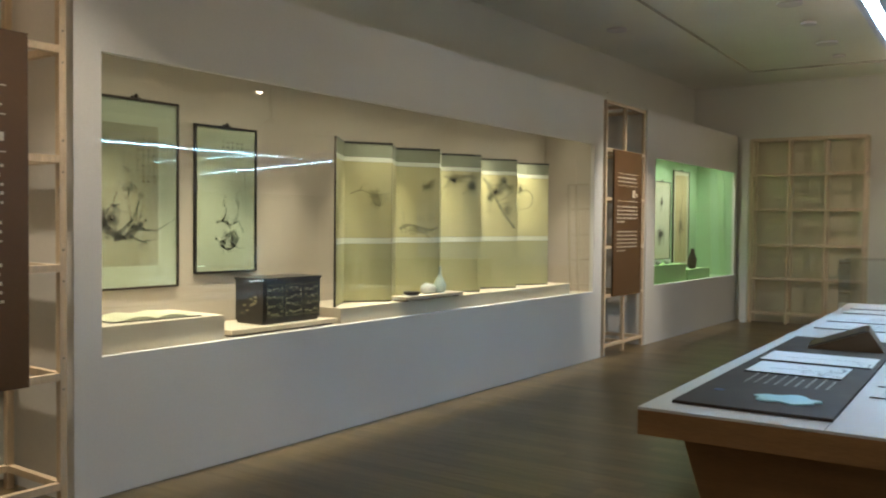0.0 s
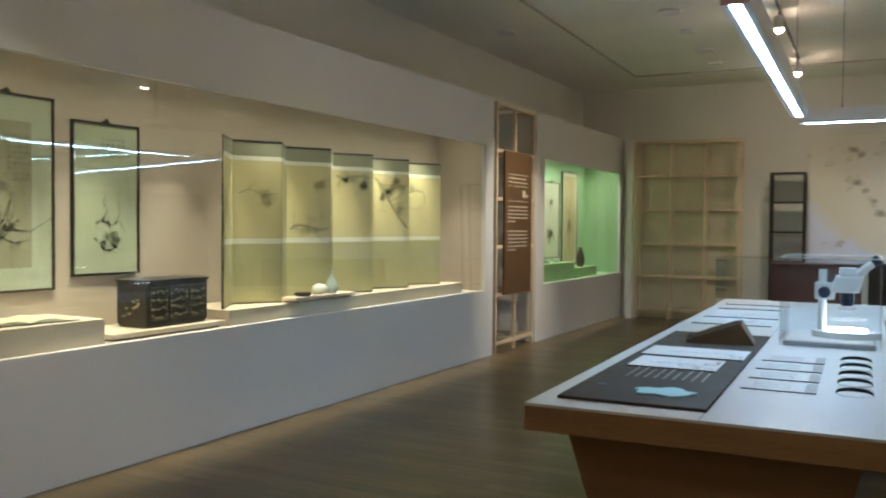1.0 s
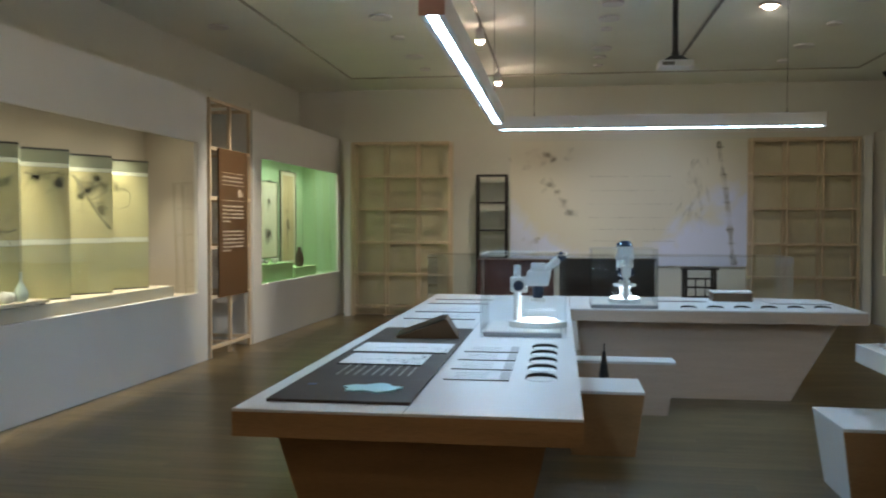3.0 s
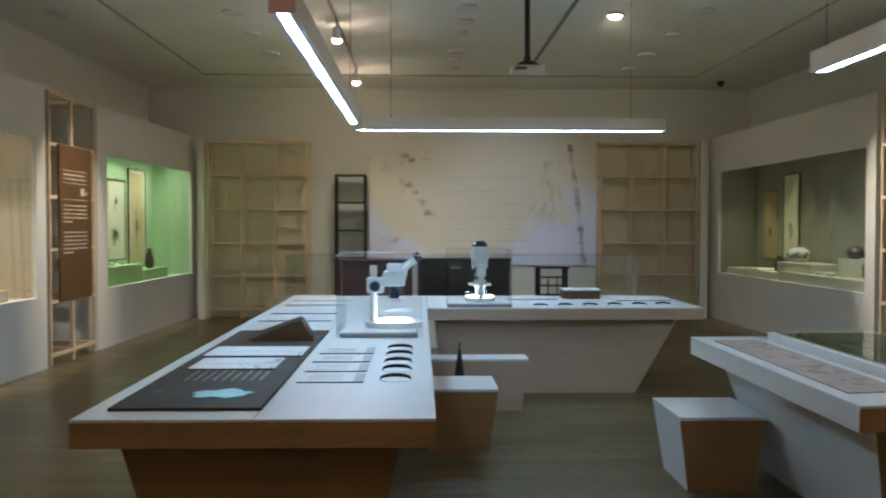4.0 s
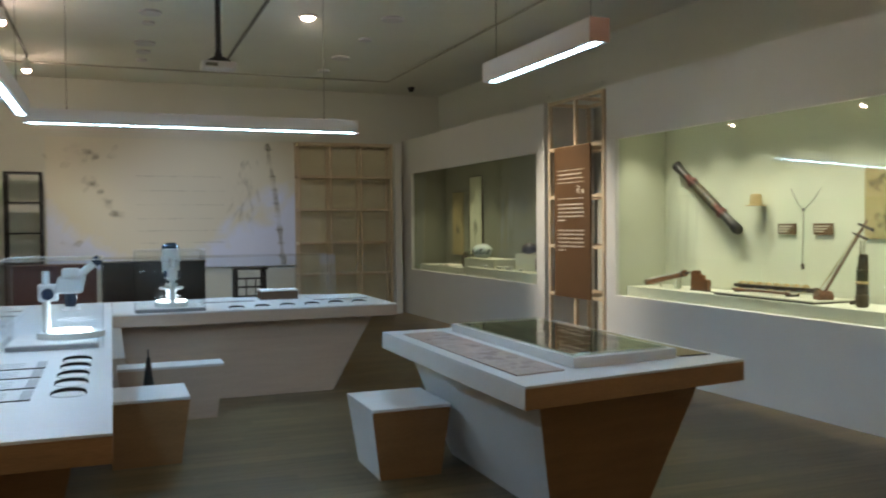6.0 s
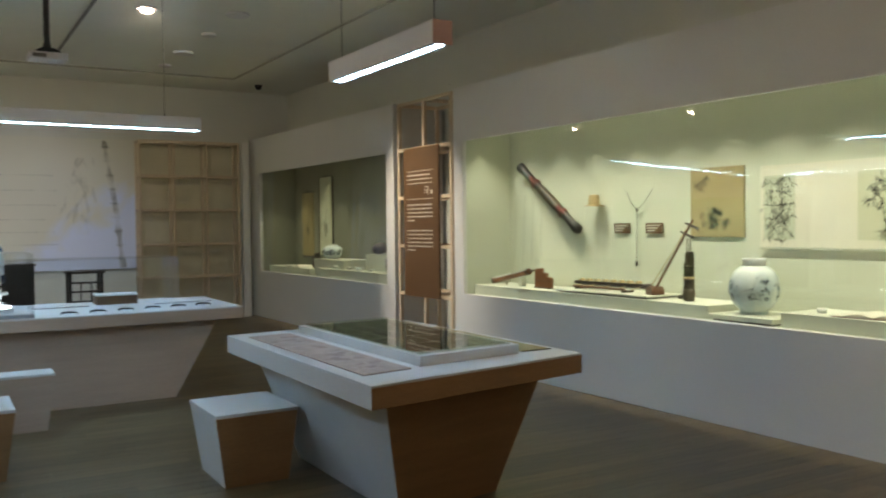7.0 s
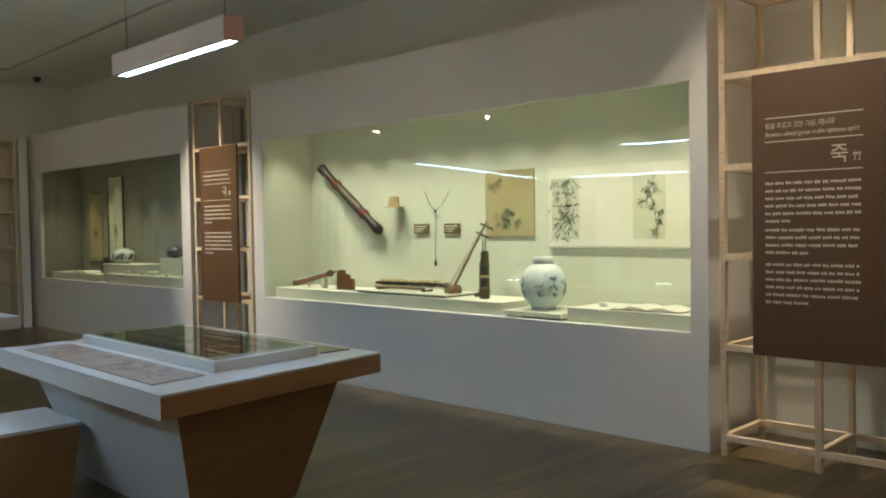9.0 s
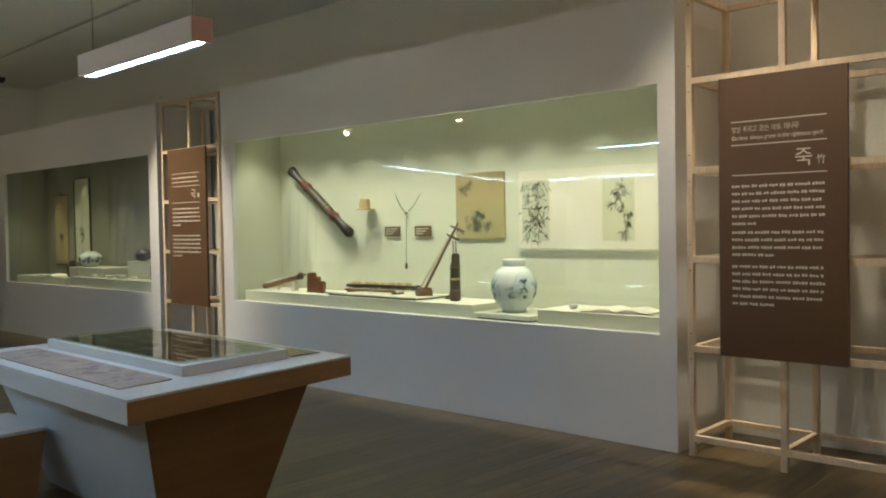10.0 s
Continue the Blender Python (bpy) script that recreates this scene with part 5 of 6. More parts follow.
vessel("pot", "squat dark grey pot on the tall plinth", "pot", MR @ pose(0.42, 10.72, 1.161), [(0.06, 0), (0.11, 0.03), (0.125, 0.08), (0.10, 0.13), (0.045, 0.15), (0.02, 0.175)], DARKW)
vessel("bowl", "pale celadon bowl on the tall plinth", "bowl", MR @ pose(0.42, 9.98, 1.161), [(0.04, 0), (0.09, 0.03), (0.12, 0.09), (0.11, 0.09), (0.08, 0.035)], CELA)
t = thing("caption_plate", "small dark caption plate in the dim showcase", "label", on_right(10.35, 0.95, 0.305), "caption plates")
part("plate", box(0, 0.45, 0, 0.16, -0.004, 0.004, 0.001), BOARD, t)

# ---- end wall ----
MURAL = bpy.data.materials.new("mural_print")
MURAL.use_nodes = True
nt = MURAL.node_tree
p = nt.nodes["Principled BSDF"]
tc = nt.nodes.new("ShaderNodeTexCoord")
n1 = nt.nodes.new("ShaderNodeTexNoise")
n1.inputs["Scale"].default_value, n1.inputs["Detail"].default_value, n1.inputs["Distortion"].default_value = 2.0, 7.0, 0.6
sep = nt.nodes.new("ShaderNodeSeparateXYZ")
nt.links.new(tc.outputs["Object"], sep.inputs[0])
nt.links.new(tc.outputs["Object"], n1.inputs[0])


def sums(op, a, b):
    n = nt.nodes.new("ShaderNodeMath")
    n.operation = op
    for i, q in enumerate((a, b)):
        if isinstance(q, (int, float)):
            n.inputs[i].default_value = q
        else:
            nt.links.new(q, n.inputs[i])
    return n.outputs[0]


# mist banks rise towards both ends of the print and leave its middle clear
side = sums("ABSOLUTE", sums("SUBTRACT", sep.outputs["X"], 1.75), 0)
bank = sums("SUBTRACT", sums("MULTIPLY", side, 0.44), sums("MULTIPLY", sep.outputs["Y"], 0.60))
mist = sums("ADD", bank, n1.outputs[0])
rp = nt.nodes.new("ShaderNodeValToRGB")
rp.color_ramp.elements[0].position, rp.color_ramp.elements[0].color = 0.50, (0.69, 0.67, 0.575, 1)
rp.color_ramp.elements[1].position, rp.color_ramp.elements[1].color = 0.80, (0.67, 0.73, 0.92, 1)
nt.links.new(mist, rp.inputs[0])
nt.links.new(rp.outputs[0], p.inputs["Base Color"])
p.inputs["Roughness"].default_value = 0.8
t = thing("mural", "pale printed mural of misty bamboo on the end wall", "mural", on_back(-0.90, 0.90, YB + 0.03))
part("panel", box(0, 3.98, 0, 2.13, -0.05, 0.0, 0.003), MURAL, t)
bm = bmesh.new()
rng = random.Random(8)
sprig(bm, [(3.48, 2.10), (3.55, 1.6), (3.64, 1.0), (3.70, 0.4), (3.74, 0.02)], 0.07, 0.10, 0.002, rng)
for i in range(9):
    y = 2.0 - i * 0.23
    x = 3.49 + (2.1 - y) * 0.125
    stroke(bm, [(x - 0.07, y), (x + 0.07, y)], 0.018, 0.018, 0.0024)
part("bamboo_stem", bm, brush_ink("tan_stem", (0.45, 0.38, 0.24), 0.5, 3.0), t, "tan bamboo stem")
FAINTTAN = brush_ink("faint_tan", (0.52, 0.46, 0.30), 0.14, 3.5)
FAINTTEXT = brush_ink("faint_text", (0.52, 0.47, 0.34), 0.10, 3.5)
bm = bmesh.new()
for i in range(44):
    bamboo_leaf(bm, 3.10 + rng.gauss(0, 0.10), rng.uniform(0.85, 1.85), rng.uniform(-2.2, -0.9), rng.uniform(0.15, 0.34), 0.002 + i * 0.0001)
part("leaf_wash", bm, FAINTTAN, t, "faint tan leaf wash")
bm = bmesh.new()
for i in range(24):
    blot(bm, 0.55 + i * 0.022 + rng.gauss(0, 0.05), 1.52 - i * 0.028 + rng.gauss(0, 0.06), rng.uniform(0.02, 0.06), 0.002 + i * 0.0001, rng, 2.0, rng.uniform(-1, 1))
for i in range(18):
    blot(bm, 0.50 + rng.gauss(0, 0.22), 1.86 + rng.gauss(0, 0.07), rng.uniform(0.03, 0.06), 0.002 + i * 0.0001, rng, 1.8, rng.uniform(-1, 1))
for i in range(14):
    blot(bm, 0.35 + rng.gauss(0, 0.15), 0.42 + rng.gauss(0, 0.06), rng.uniform(0.02, 0.05), 0.002 + i * 0.0001, rng, 1.8, rng.uniform(-1, 1))
part("blossom_wash", bm, FAINTTAN, t, "faint tan blossom sprays")
# the faint projected text, painted onto the mural as tan bars
bm = bmesh.new()
for y in (1.52, 1.28, 1.05, 0.82, 0.62, 0.42):
    x = 1.35
    while x < 2.7:
        q = rng.uniform(0.05, 0.25)
        box(x, x + q, y - 0.008, y + 0.008, 0.0005, 0.0015, 0, bm)
        x += q + 0.03
part("small_print", bm, FAINTTEXT, t, "faint lines of projected text, painted on")

t = thing("open_shelf", "tall dark wooden open shelf by the end wall", "shelf", pose(-1.46, YB - 0.36, 0))
for x in (0.02, 0.51):
    for y in (0.02, 0.32):
        part("post", box(x - 0.02, x + 0.02, y - 0.02, y + 0.02, 0, 2.42, 0.003), DARK, t)
for z in (0.12, 0.56, 1.03, 1.50, 1.97, 2.43):
    part("shelf_board", box(0, 0.53, 0, 0.34, z - 0.014, z + 0.014, 0.003), DARK, t)

# ---- low vitrine behind the cross table ----
t = thing("vitrine", "long low vitrine with a clear cover behind the cross table", "showcase", pose(0.5, 11.4, 0))
part("base", box(-2.25, 2.30, -0.45, 0.45, 0, 0.62, 0.004), SHELFW, t)
for q in ((-2.25, 2.30, -0.45, -0.442), (-2.25, 2.30, 0.442, 0.45), (-2.25, -2.242, -0.44, 0.44), (2.292, 2.30, -0.44, 0.44)):
    part("pane", box(*q, 0.622, 1.19), ACRYL, t, "clear acrylic side").visible_shadow = False
part("pane", box(-2.25, 2.30, -0.45, 0.45, 1.192, 1.20), ACRYL, t, "clear acrylic top").visible_shadow = False
REDCH = material("maroon_lacquer", (0.10, 0.035, 0.03), 0.35, var=0.2, scale=4)
for x0, x1, z1, mat, lab in ((-1.62, -0.62, 1.13, REDCH, "maroon lacquer chest in the vitrine"), (-0.55, 0.66, 1.15, DARK, "black lacquer chest in the vitrine")):
    c = thing("low_chest", lab, "chest", pose(0.5 + x0, 11.2, 0.621), "chests in the vitrine")
    w = x1 - x0
    part("body", box(0, w, 0, 0.4, 0.03, z1 - 0.64, 0.006), mat, c)
    part("top_board", box(-0.02, w + 0.02, -0.02, 0.42, z1 - 0.64, z1 - 0.62, 0.005), mat, c)
    part("foot_rail", box(0.02, w - 0.02, 0.02, 0.38, 0, 0.03, 0.003), DARKW, c)
    for i in range(3):
        part("drawer", box(w * i / 3 + 0.02, w * (i + 1) / 3 - 0.02, -0.008, 0.0, 0.08, z1 - 0.70, 0.002), mat, c)
tagged(part("writing_board", box(-0.2, 0.5, 10.98, 11.18, 0.621, 0.66, 0.004), material("orange_wood", (0.34, 0.14, 0.05), 0.4, var=0.15), None), "orange-brown wooden board in the vitrine", "board")
t = thing("writing_stand", "small black wooden stand with open sides in the vitrine", "stand", pose(1.52, 11.1, 0.621))
part("top_board", box(-0.02, 0.42, -0.02, 0.3, 0.40, 0.43, 0.004), DARK, t)
for x in (0.02, 0.38):
    for y in (0.02, 0.26):
        part("leg", box(x - 0.018, x + 0.018, y - 0.018, y + 0.018, 0, 0.40, 0.002), DARK, t)
for z in (0.06, 0.18, 0.29):
    part("rail", box(0.04, 0.36, 0.005, 0.03, z - 0.012, z + 0.012, 0.002), DARK, t)
for x in (0.14, 0.26):
    part("bar", box(x - 0.008, x + 0.008, 0.008, 0.026, 0.072, 0.28), DARK, t)

# ---- things on the long table ----
Z0 = ZT + 0.0005
t = thing("dark_board", "dark brown printed board lying on the long table", "board", pose(-1.29, 3.50, Z0))
part("panel", box(0, 0.625, 0, 2.60, 0, 0.014, 0.002), material("dark_board_face", (0.050, 0.038, 0.029), 0.6, spec=0.25, var=0.06, bump=0.02), t)
rng = random.Random(3)
bm = bmesh.new()
for i in range(9):
    x = 0.14 + i * 0.045
    y = 0.62
    while y < 0.98 - (i % 3) * 0.07:
        q = rng.uniform(0.02, 0.06)
        box(x, x + 0.010, y, y + q, 0.0145, 0.0152, 0, bm)
        y += q + 0.012
part("print", bm, material("grey_print", (0.36, 0.34, 0.31), 0.7), t, "fine pale print")
bm = box(0.08, 0.12, 0.33, 0.37, 0.0145, 0.0152)
part("mark", bm, material("blue_mark", (0.05, 0.08, 0.20), 0.6), t)
tagged(part("table_seam", box(-0.672, -0.668, 3.352, 9.26, ZT - 0.002, ZT + 0.0006), material("seam", (0.25, 0.27, 0.30), 0.6), None), "thin seam along the table top", "seam", "", "structure")
b = bmesh.new()
outline = []
for i in range(40):
    a = 2 * math.pi * i / 40
    outline.append((0.125 * math.cos(a) * (1 + 0.12 * math.sin(7 * a)), 0.090 * math.sin(a) * (1 + 0.25 * math.sin(5 * a + 1))))
tagged(part("cloud_cutout", prism(outline, 0, 0.006), material("cyan_card", (0.40, 0.70, 0.78), 0.5, var=0.05), None, "", pose(-0.885, 3.77, Z0 + 0.0155)), "pale cyan cut-out card on the dark board", "card")


def sheet(label, x0, x1, y0, y1, z, seed, lines=3, mat=None):
    t = thing("paper_sheet", label, "sheet", pose(x0, y0, z), "printed sheets")
    w, h = x1 - x0, y1 - y0
    part("sheet", box(0, w, 0, h, 0, 0.004, 0.001), mat or SHEET, t)
    r = random.Random(seed)
    bm = bmesh.new()
    branch(bm, r, w * 0.2, h * 0.4, r.uniform(-0.3, 0.5), w * 0.7, 0.010, 0.0045, 2, 0.5, (0.02, w - 0.02, 0.02, h - 0.02))
    part("print", bm, PALEINK, t, "pale grey ink print")
    part("front_edge", box(0, w, -0.008, -0.001, 0, 0.005), RIM, t, "dark front edge")
    return t


sheet("white printed sheet on the dark board", -1.22, -0.77, 4.43, 4.80, Z0 + 0.015, 61)
sheet("white printed sheet on the dark board", -1.25, -0.69, 4.87, 5.25, Z0 + 0.015, 62)
b = bmesh.new()
v = [b.verts.new(q) for q in ((0, 0, 0), (0.42, 0, 0), (0.34, 0, 0.125), (0, 0.34, 0), (0.42, 0.34, 0), (0.34, 0.34, 0.125))]
for f in ((0, 1, 2), (3, 5, 4), (0, 2, 5, 3), (1, 4, 5, 2), (0, 3, 4, 1)):
    b.faces.new([v[i] for i in f])
t = thing("slanted_stand", "brown wedge-shaped reading stand on the dark board", "stand", pose(-1.12, 5.50, Z0 + 0.0145, 0, 0, 6))
part("wedge", b, BOARD, t)
part("slope_board", prism([(0.012, 0.01), (0.345, 0.01), (0.345, 0.33), (0.012, 0.33)], 0.003, 0.008), DARK, t, "", pose(0, 0, 0, 0, -20.2, 0))
for i, (y0, y1) in enumerate(((6.80, 7.28), (7.36, 7.86), (8.16, 8.55), (8.62, 8.98))):
    sheet("printed sheet lying in a row on the table", -1.30, -0.72, y0, y1, Z0, 70 + i)
for i in range(4):
    y = 4.12 + i * 0.31
    c = thing("caption_card", "white caption card with a dark lower edge", "card", pose(-0.60, y, Z0), "caption cards")
    part("card", box(0, 0.26, 0.008, 0.25, 0, 0.004), SHEET, c)
    part("dark_edge", box(-0.01, 0.31, 0, 0.007, 0, 0.005), DARK, c)
    bm = bmesh.new()
    for k in range(4):
        box(0.03, 0.20, 0.06 + k * 0.045, 0.066 + k * 0.045, 0.0041, 0.0046, 0, bm)
    part("print", bm, PALEINK, c)
    part("side_strip", box(0.262, 0.31, 0.012, 0.25, 0, 0.004), material("grey_strip", (0.42, 0.42, 0.43), 0.5), c) if i == 0 else part("side_strip", box(0.262, 0.31, 0.012, 0.25, 0, 0.004), bpy.data.materials["grey_strip"], c)


def dish(x, y, r):
    c = thing("sample_dish", "round white dish with a black raised rim", "dish", pose(x, y, Z0), "sample dishes")
    part("plate", lathe([(r * 0.98, 0), (r, 0.002), (r * 0.95, 0.005)], 36), SHEET, c)
    b = bmesh.new()
    ring = []
    n = 24
    for i in range(n + 1):
        a = math.radians(-8 + 196 * i / n)
        th = 0.003 + 0.012 * math.sin(math.pi * i / n)
        ring.append([b.verts.new((q * math.cos(a), q * math.sin(a), z)) for q, z in ((r + 0.002, 0.0), (r + 0.002, 0.006 + th), (r - th, 0.006 + th * 0.8), (r - th, 0.0))])
    for u, w in zip(ring, ring[1:]):
        for k in range(4):
            b.faces.new((u[k], u[(k + 1) % 4], w[(k + 1) % 4], w[k]))
    b.faces.new(ring[0])
    b.faces.new(ring[-1])
    part("rim", b, RIM, c, "black raised rim")


for y in (4.20, 4.48, 4.73, 5.00, 5.26):
    dish(-0.135, y, 0.075)
for i in range(6):
    dish(1.13 + i * 0.243, 8.05 + i * 0.03, 0.070)

LENSGL = material("lens_glass", (0.03, 0.05, 0.09), 0.1, var=0.1, bump=0)
SCOPE = material("ivory_enamel", (0.66, 0.68, 0.68), 0.3, var=0.04, bump=0)
STAGEGLOW = glowing("stage_glow", (0.80, 0.93, 1.0), 7.0)


def microscope(label, m, s, arm, camera_top=False):
    """A stereo microscope: foot, lit stage, column, head, eyepieces."""
    t = thing("microscope", label, "microscope", m @ Matrix.Diagonal((s, s, s, 1)))
    foot = [(0.17 * math.cos(2 * math.pi * i / 28), 0.12 * math.sin(2 * math.pi * i / 28)) for i in range(28)]
    part("foot", prism(foot, 0.0, 0.035, 0.006), SCOPE, t)
    # emission on the plate stands in for the ring light's bright pool
    part("stage", lathe([(0.105, 0.036), (0.10, 0.044)], 28), STAGEGLOW, t, "round stage plate, made to glow as if under the ring light")
    part("column", rod((-0.12, 0.0, 0.03), (-0.12, 0.0, 0.36), 0.022, 0.02, 16), SCOPE, t)
    part("focus_carrier", box(-0.16, -0.06, -0.035, 0.035, 0.20, 0.29, 0.012), SCOPE, t)
    for y in (-0.06, 0.06):
        part("focus_knob", rod((-0.11, y * 0.6, 0.24), (-0.11, y, 0.24), 0.032, 0.03, 18), LENSGL, t, "dark focus knob")
    part("head", prism([(-0.08, -0.06), (0.06, -0.06), (0.06, 0.06), (-0.08, 0.06)], 0.24, 0.33, 0.015, [(-0.06, -0.06), (0.08, -0.06), (0.08, 0.06), (-0.06, 0.06)]), SCOPE, t)
    part("prism_box", box(-0.04, 0.045, -0.07, 0.07, 0.328, 0.372, 0.012), SCOPE, t)
    part("objective", rod((0, 0, 0.24), (0, 0, 0.16), 0.035, 0.028, 20), LENSGL, t, "dark objective")
    part("ring_light", lathe([(0.030, 0.150), (0.046, 0.150), (0.046, 0.168), (0.030, 0.168)], 24), SCOPE, t, "ring light round the objective")
    d = bpy.data.lights.new("ring_lamp", "SPOT")
    d.energy, d.color, d.spot_size, d.spot_blend, d.shadow_soft_size = 18.0, (0.72, 0.90, 1.0), radians(125), 0.8, 0.04
    new("ring_lamp", d).matrix_world = m @ pose(0, 0, 0.145 * s)
    if camera_top:
        part("head_cover", box(-0.075, 0.05, -0.055, 0.055, 0.33, 0.43, 0.012), SCOPE, t, "white upper housing")
        part("camera_block", box(-0.05, 0.03, -0.038, 0.038, 0.431, 0.475, 0.006), LENSGL, t, "dark block on top")
        part("stage_bridge", box(-0.05, 0.05, -0.085, 0.085, 0.125, 0.143, 0.006), SCOPE, t)
        part("stage_post", lathe([(0.055, 0.045), (0.04, 0.06), (0.036, 0.10), (0.05, 0.124)], 20), SCOPE, t)
    for y in (-0.035, 0.035):
        tube = part("eye_tube", rod((0.03, y, 0.32), (arm[0], y, arm[1]), 0.022, 0.02, 16), SCOPE, t)
        part("eyepiece", rod((arm[0], y, arm[1]), (arm[0] + 0.03, y, arm[1] + 0.022), 0.025, 0.026, 16), LENSGL, tube, "dark eyepiece cup")
    return t


def tray(x0, x1, y0, y1, label):
    c = thing("base_tray", label, "tray", pose(x0, y0, Z0))
    w, h = x1 - x0, y1 - y0
    part("plate", box(0, w, 0, h, 0, 0.03, 0.006), material("grey_tray", (0.34, 0.34, 0.36), 0.4) if "grey_tray" not in bpy.data.materials else bpy.data.materials["grey_tray"], c)
    part("lip", box(0.012, w - 0.012, 0.012, h - 0.012, 0.031, 0.036, 0.002), SHELFW, c)


def cover(label, x0, x1, y0, y1, z1):
    c = thing("acrylic_cover", label, "cover", pose(x0, y0, ZT + 0.002))
    w, h, z = x1 - x0, y1 - y0, z1 - ZT
    for q in ((0, w, 0, 0.005), (0, w, h - 0.005, h), (0, 0.005, 0.006, h - 0.006), (w - 0.005, w, 0.006, h - 0.006)):
        part("pane", box(*q, 0, z), ACRYL, c).visible_shadow = False
    part("pane", box(0, w, 0, h, z + 0.001, z + 0.006), ACRYL, c).visible_shadow = False
    bm = bmesh.new()
    for a, b2 in (((0, 0), (w, 0)), ((0, h), (w, h)), ((0, 0), (0, h)), ((w, 0), (w, h))):
        bar((a[0], a[1], z + 0.008), (b2[0], b2[1], z + 0.008), 0.005, 0.005, bm)
    part("edge", bm, SCOPE, c, "pale polished edges")


tray(-0.56, -0.03, 5.78, 6.42, "grey tray under a microscope")
microscope("white stereo microscope with a lit stage under a clear cover", pose(-0.20, 6.10, Z0 + 0.037), 1.22, (0.12, 0.40))
cover("clear acrylic cover over a microscope", -0.58, 0.0, 5.74, 6.46, 1.37)
tray(0.24, 0.84, 7.92, 8.42, "grey tray under a microscope")
microscope("white stereo microscope with a lit stage under a clear cover", pose(0.56, 8.18, Z0 + 0.037, 0, 0, 90), 1.22, (0.02, 0.42), True)
cover("clear acrylic cover over a microscope", 0.24, 0.84, 7.90, 8.44, 1.36)
t = thing("brown_box", "low brown box with a white lid on the cross table", "box", pose(1.48, 8.82, Z0))
part("body", box(0, 0.38, 0, 0.25, 0, 0.085, 0.004), BOARD, t)
part("lid", box(-0.004, 0.384, -0.004, 0.254, 0.086, 0.10, 0.004), SHEET, t, "white lid")
sheet("printed sheet on the cross table", 0.90, 1.40, 8.75, 9.10, Z0, 81)
sheet("printed sheet on the cross table", 1.98, 2.55, 8.62, 9.05, Z0, 82)
# an unidentified dark upright shape, built as a tapering body on a rod
t = thing("dark_upright", "slim dark upright thing of unclear kind by the box stool", "umbrella", pose(0.30, 6.75, 0))
part("dark_body", lathe([(0.01, 0.02), (0.045, 0.25), (0.04, 0.40), (0.012, 0.60)], 14), BLACK, t)
part("shaft", rod((0, 0, 0), (0, 0, 0.66), 0.006, None, 8), BLACK, t)

# ---- things on the display table ----
t = thing("map_sheet", "pinkish printed strip on the display table", "sheet", pose(0, 0, Z0))
part("sheet", prism([(1.93, 3.80), (2.23, 3.85), (2.23, 5.62), (1.93, 5.58)], 0, 0.006, 0.001), material("pinkish_print", (0.46, 0.35, 0.29), 0.6, var=0.16, scale=9, fine=40), t)
bm = bmesh.new()
rng = random.Random(19)
for i in range(34):
    blot(bm, rng.uniform(1.97, 2.19), rng.uniform(3.9, 5.5), rng.uniform(0.012, 0.035), 0.0065, rng, 1.5, rng.uniform(0, 3))
part("print", bm, material("brown_print", (0.30, 0.21, 0.18), 0.6), t)
PHOTO = vary_by_object(material("dark_photo_print", (0.040, 0.048, 0.020), 0.8, spec=0.08, var=0.3, scale=9, fine=40, rgb2=(0.012, 0.018, 0.008), bump=0), 0.6)
t = thing("photo_case", "low white case with dark photographs under glass", "showcase", pose(0, 0, Z0))
pc = [(2.30, 3.88), (3.00, 3.96), (3.02, 5.65), (2.30, 5.60)]
part("body", prism(pc, 0, 0.055, 0.003), LAM, t)
inner = [(2.33, 3.93), (2.97, 4.00), (2.99, 5.61), (2.33, 5.56)]
part("photo_bed", prism(inner, 0.0555, 0.058), material("grey_green_bed", (0.40, 0.42, 0.34), 0.8, spec=0.1, var=0.1), t)
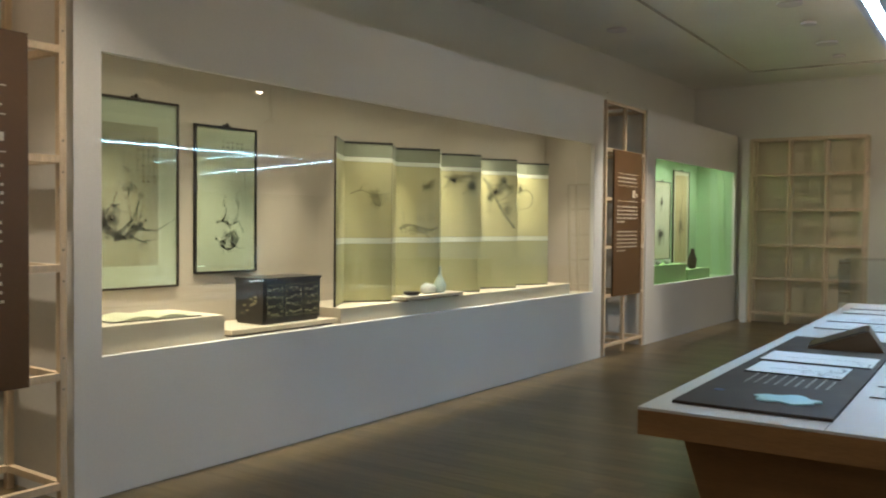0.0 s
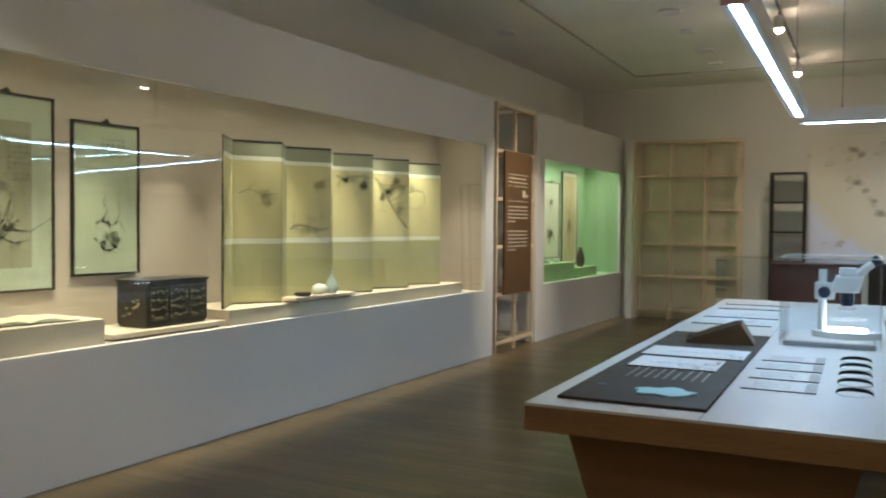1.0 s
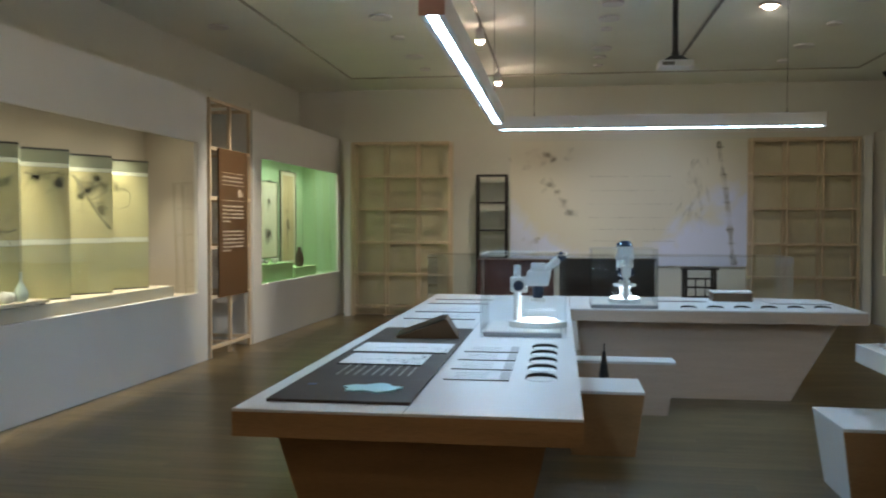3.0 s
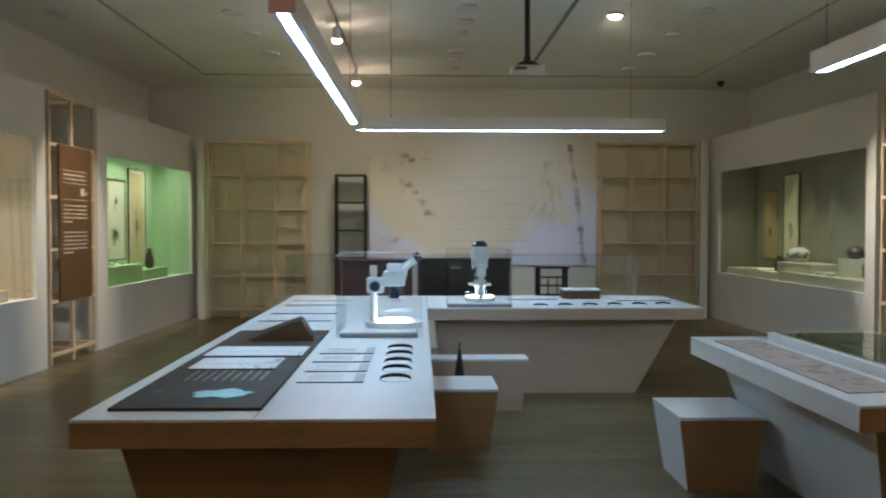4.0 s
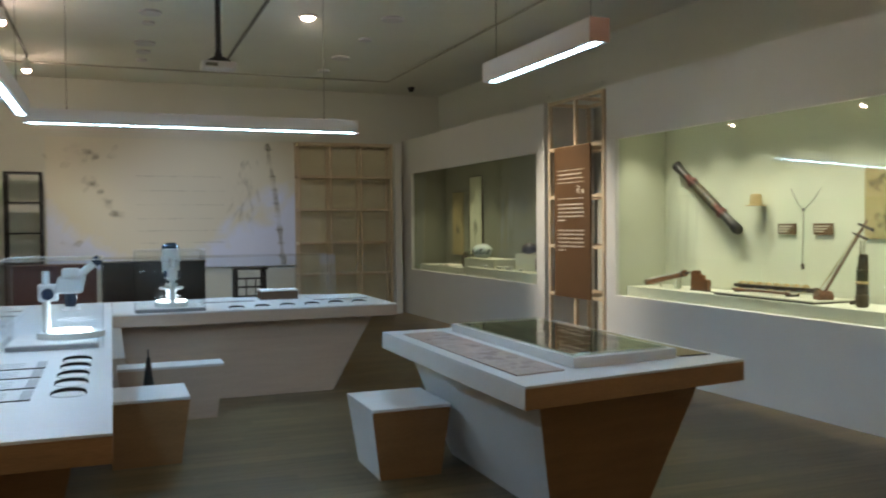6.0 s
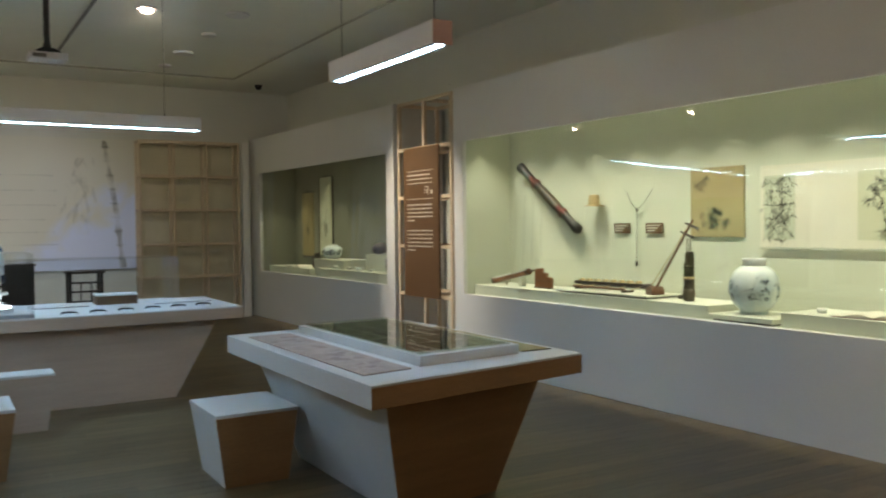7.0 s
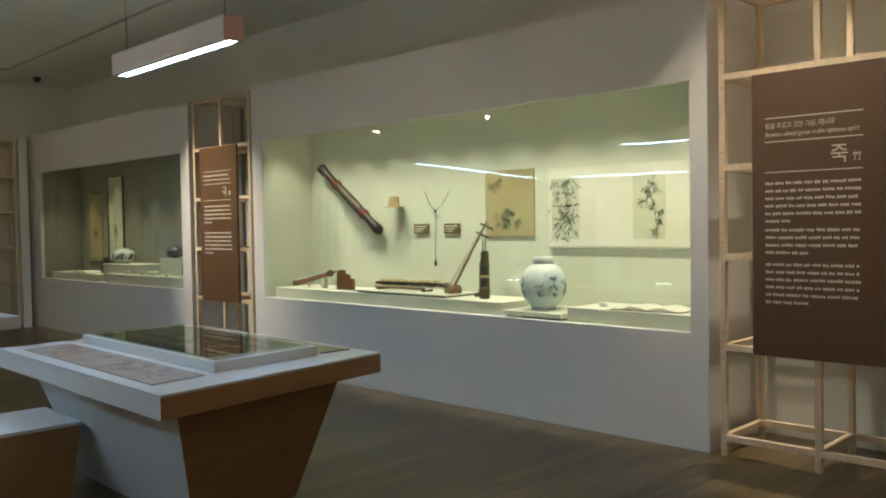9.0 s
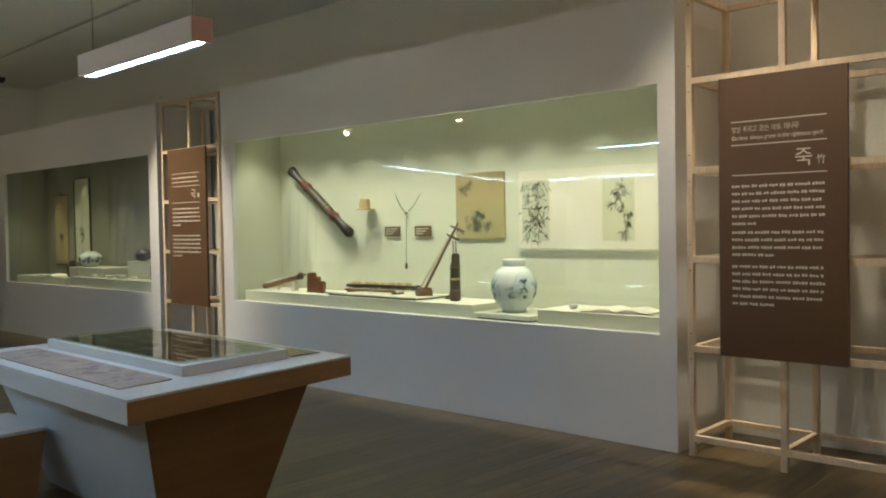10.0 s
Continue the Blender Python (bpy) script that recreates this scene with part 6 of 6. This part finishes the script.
for i in range(4):
    for j in range(5):
        x, y = 2.35 + i * 0.155, 4.03 + j * 0.303
        part("photo", box(x, x + 0.138, y, y + 0.275, 0.0585, 0.0605), PHOTO, t)
part("pane", prism(inner, 0.063, 0.069), clear("table_glass", (0.97, 0.98, 0.97), 0.04, 0.50), t, "glossy glass sheet").visible_shadow = False
sheet("pale brown strip on the display table", 3.05, 3.26, 4.0, 5.3, Z0, 91, mat=BROWNPAPER)

# ---- floor planks ----
PW, PL = 0.125, 1.25
near, rest = [], []
rng = random.Random(4)
row = 0
y = -4.9
while y < 15.0:
    x = -6.0 - rng.uniform(0, PL)
    while x < 7.0:
        (near if 2.2 < y < 6.6 and -4.0 < x + PL / 2 < 5.0 else rest).append((x, y))
        x += PL
    y += PW
    row += 1
near.sort(key=lambda q: (q[0] + PL / 2 - 0.4) ** 2 + (q[1] - 3.2) ** 2)
rest += near[290:]
near = near[:290]
fl = bpy.data.objects["floor"]
me = bpy.data.meshes.new("plank")
b = box(0.0008, PL - 0.0008, 0.0008, PW - 0.0008, -0.019, 0.0)
b.to_mesh(me)
b.free()
me.materials.append(PLANK)
for x, y in near:
    o = new("plank", me)
    o.parent = fl
    o.location = (x, y, 0)
verts, faces = [], []
for x, y in rest:
    k = len(verts)
    x1, y1 = x + PL - 0.0008, y + PW - 0.0008
    verts += [(x, y, -0.019), (x1, y, -0.019), (x1, y1, -0.019), (x, y1, -0.019), (x, y, 0), (x1, y, 0), (x1, y1, 0), (x, y1, 0)]
    faces += [(k + 4, k + 5, k + 6, k + 7), (k, k + 1, k + 5, k + 4), (k + 1, k + 2, k + 6, k + 5), (k + 2, k + 3, k + 7, k + 6), (k + 3, k, k + 4, k + 7)]
me = bpy.data.meshes.new("outer_planks")
me.from_pydata(verts, [], faces)
me.materials.append(PLANK)
o = new("outer_planks", me)
o.parent = fl
tagged(o, "", "", "", "stuff")

for o in bpy.data.objects:
    if o.name.split(".")[0] in ("small_print", "print", "blossom_wash", "leaf_wash", "inlay", "side_inlay", "wash", "heading", "ink_wash", "brushwork"):
        tagged(o, "", "", "", "stuff")
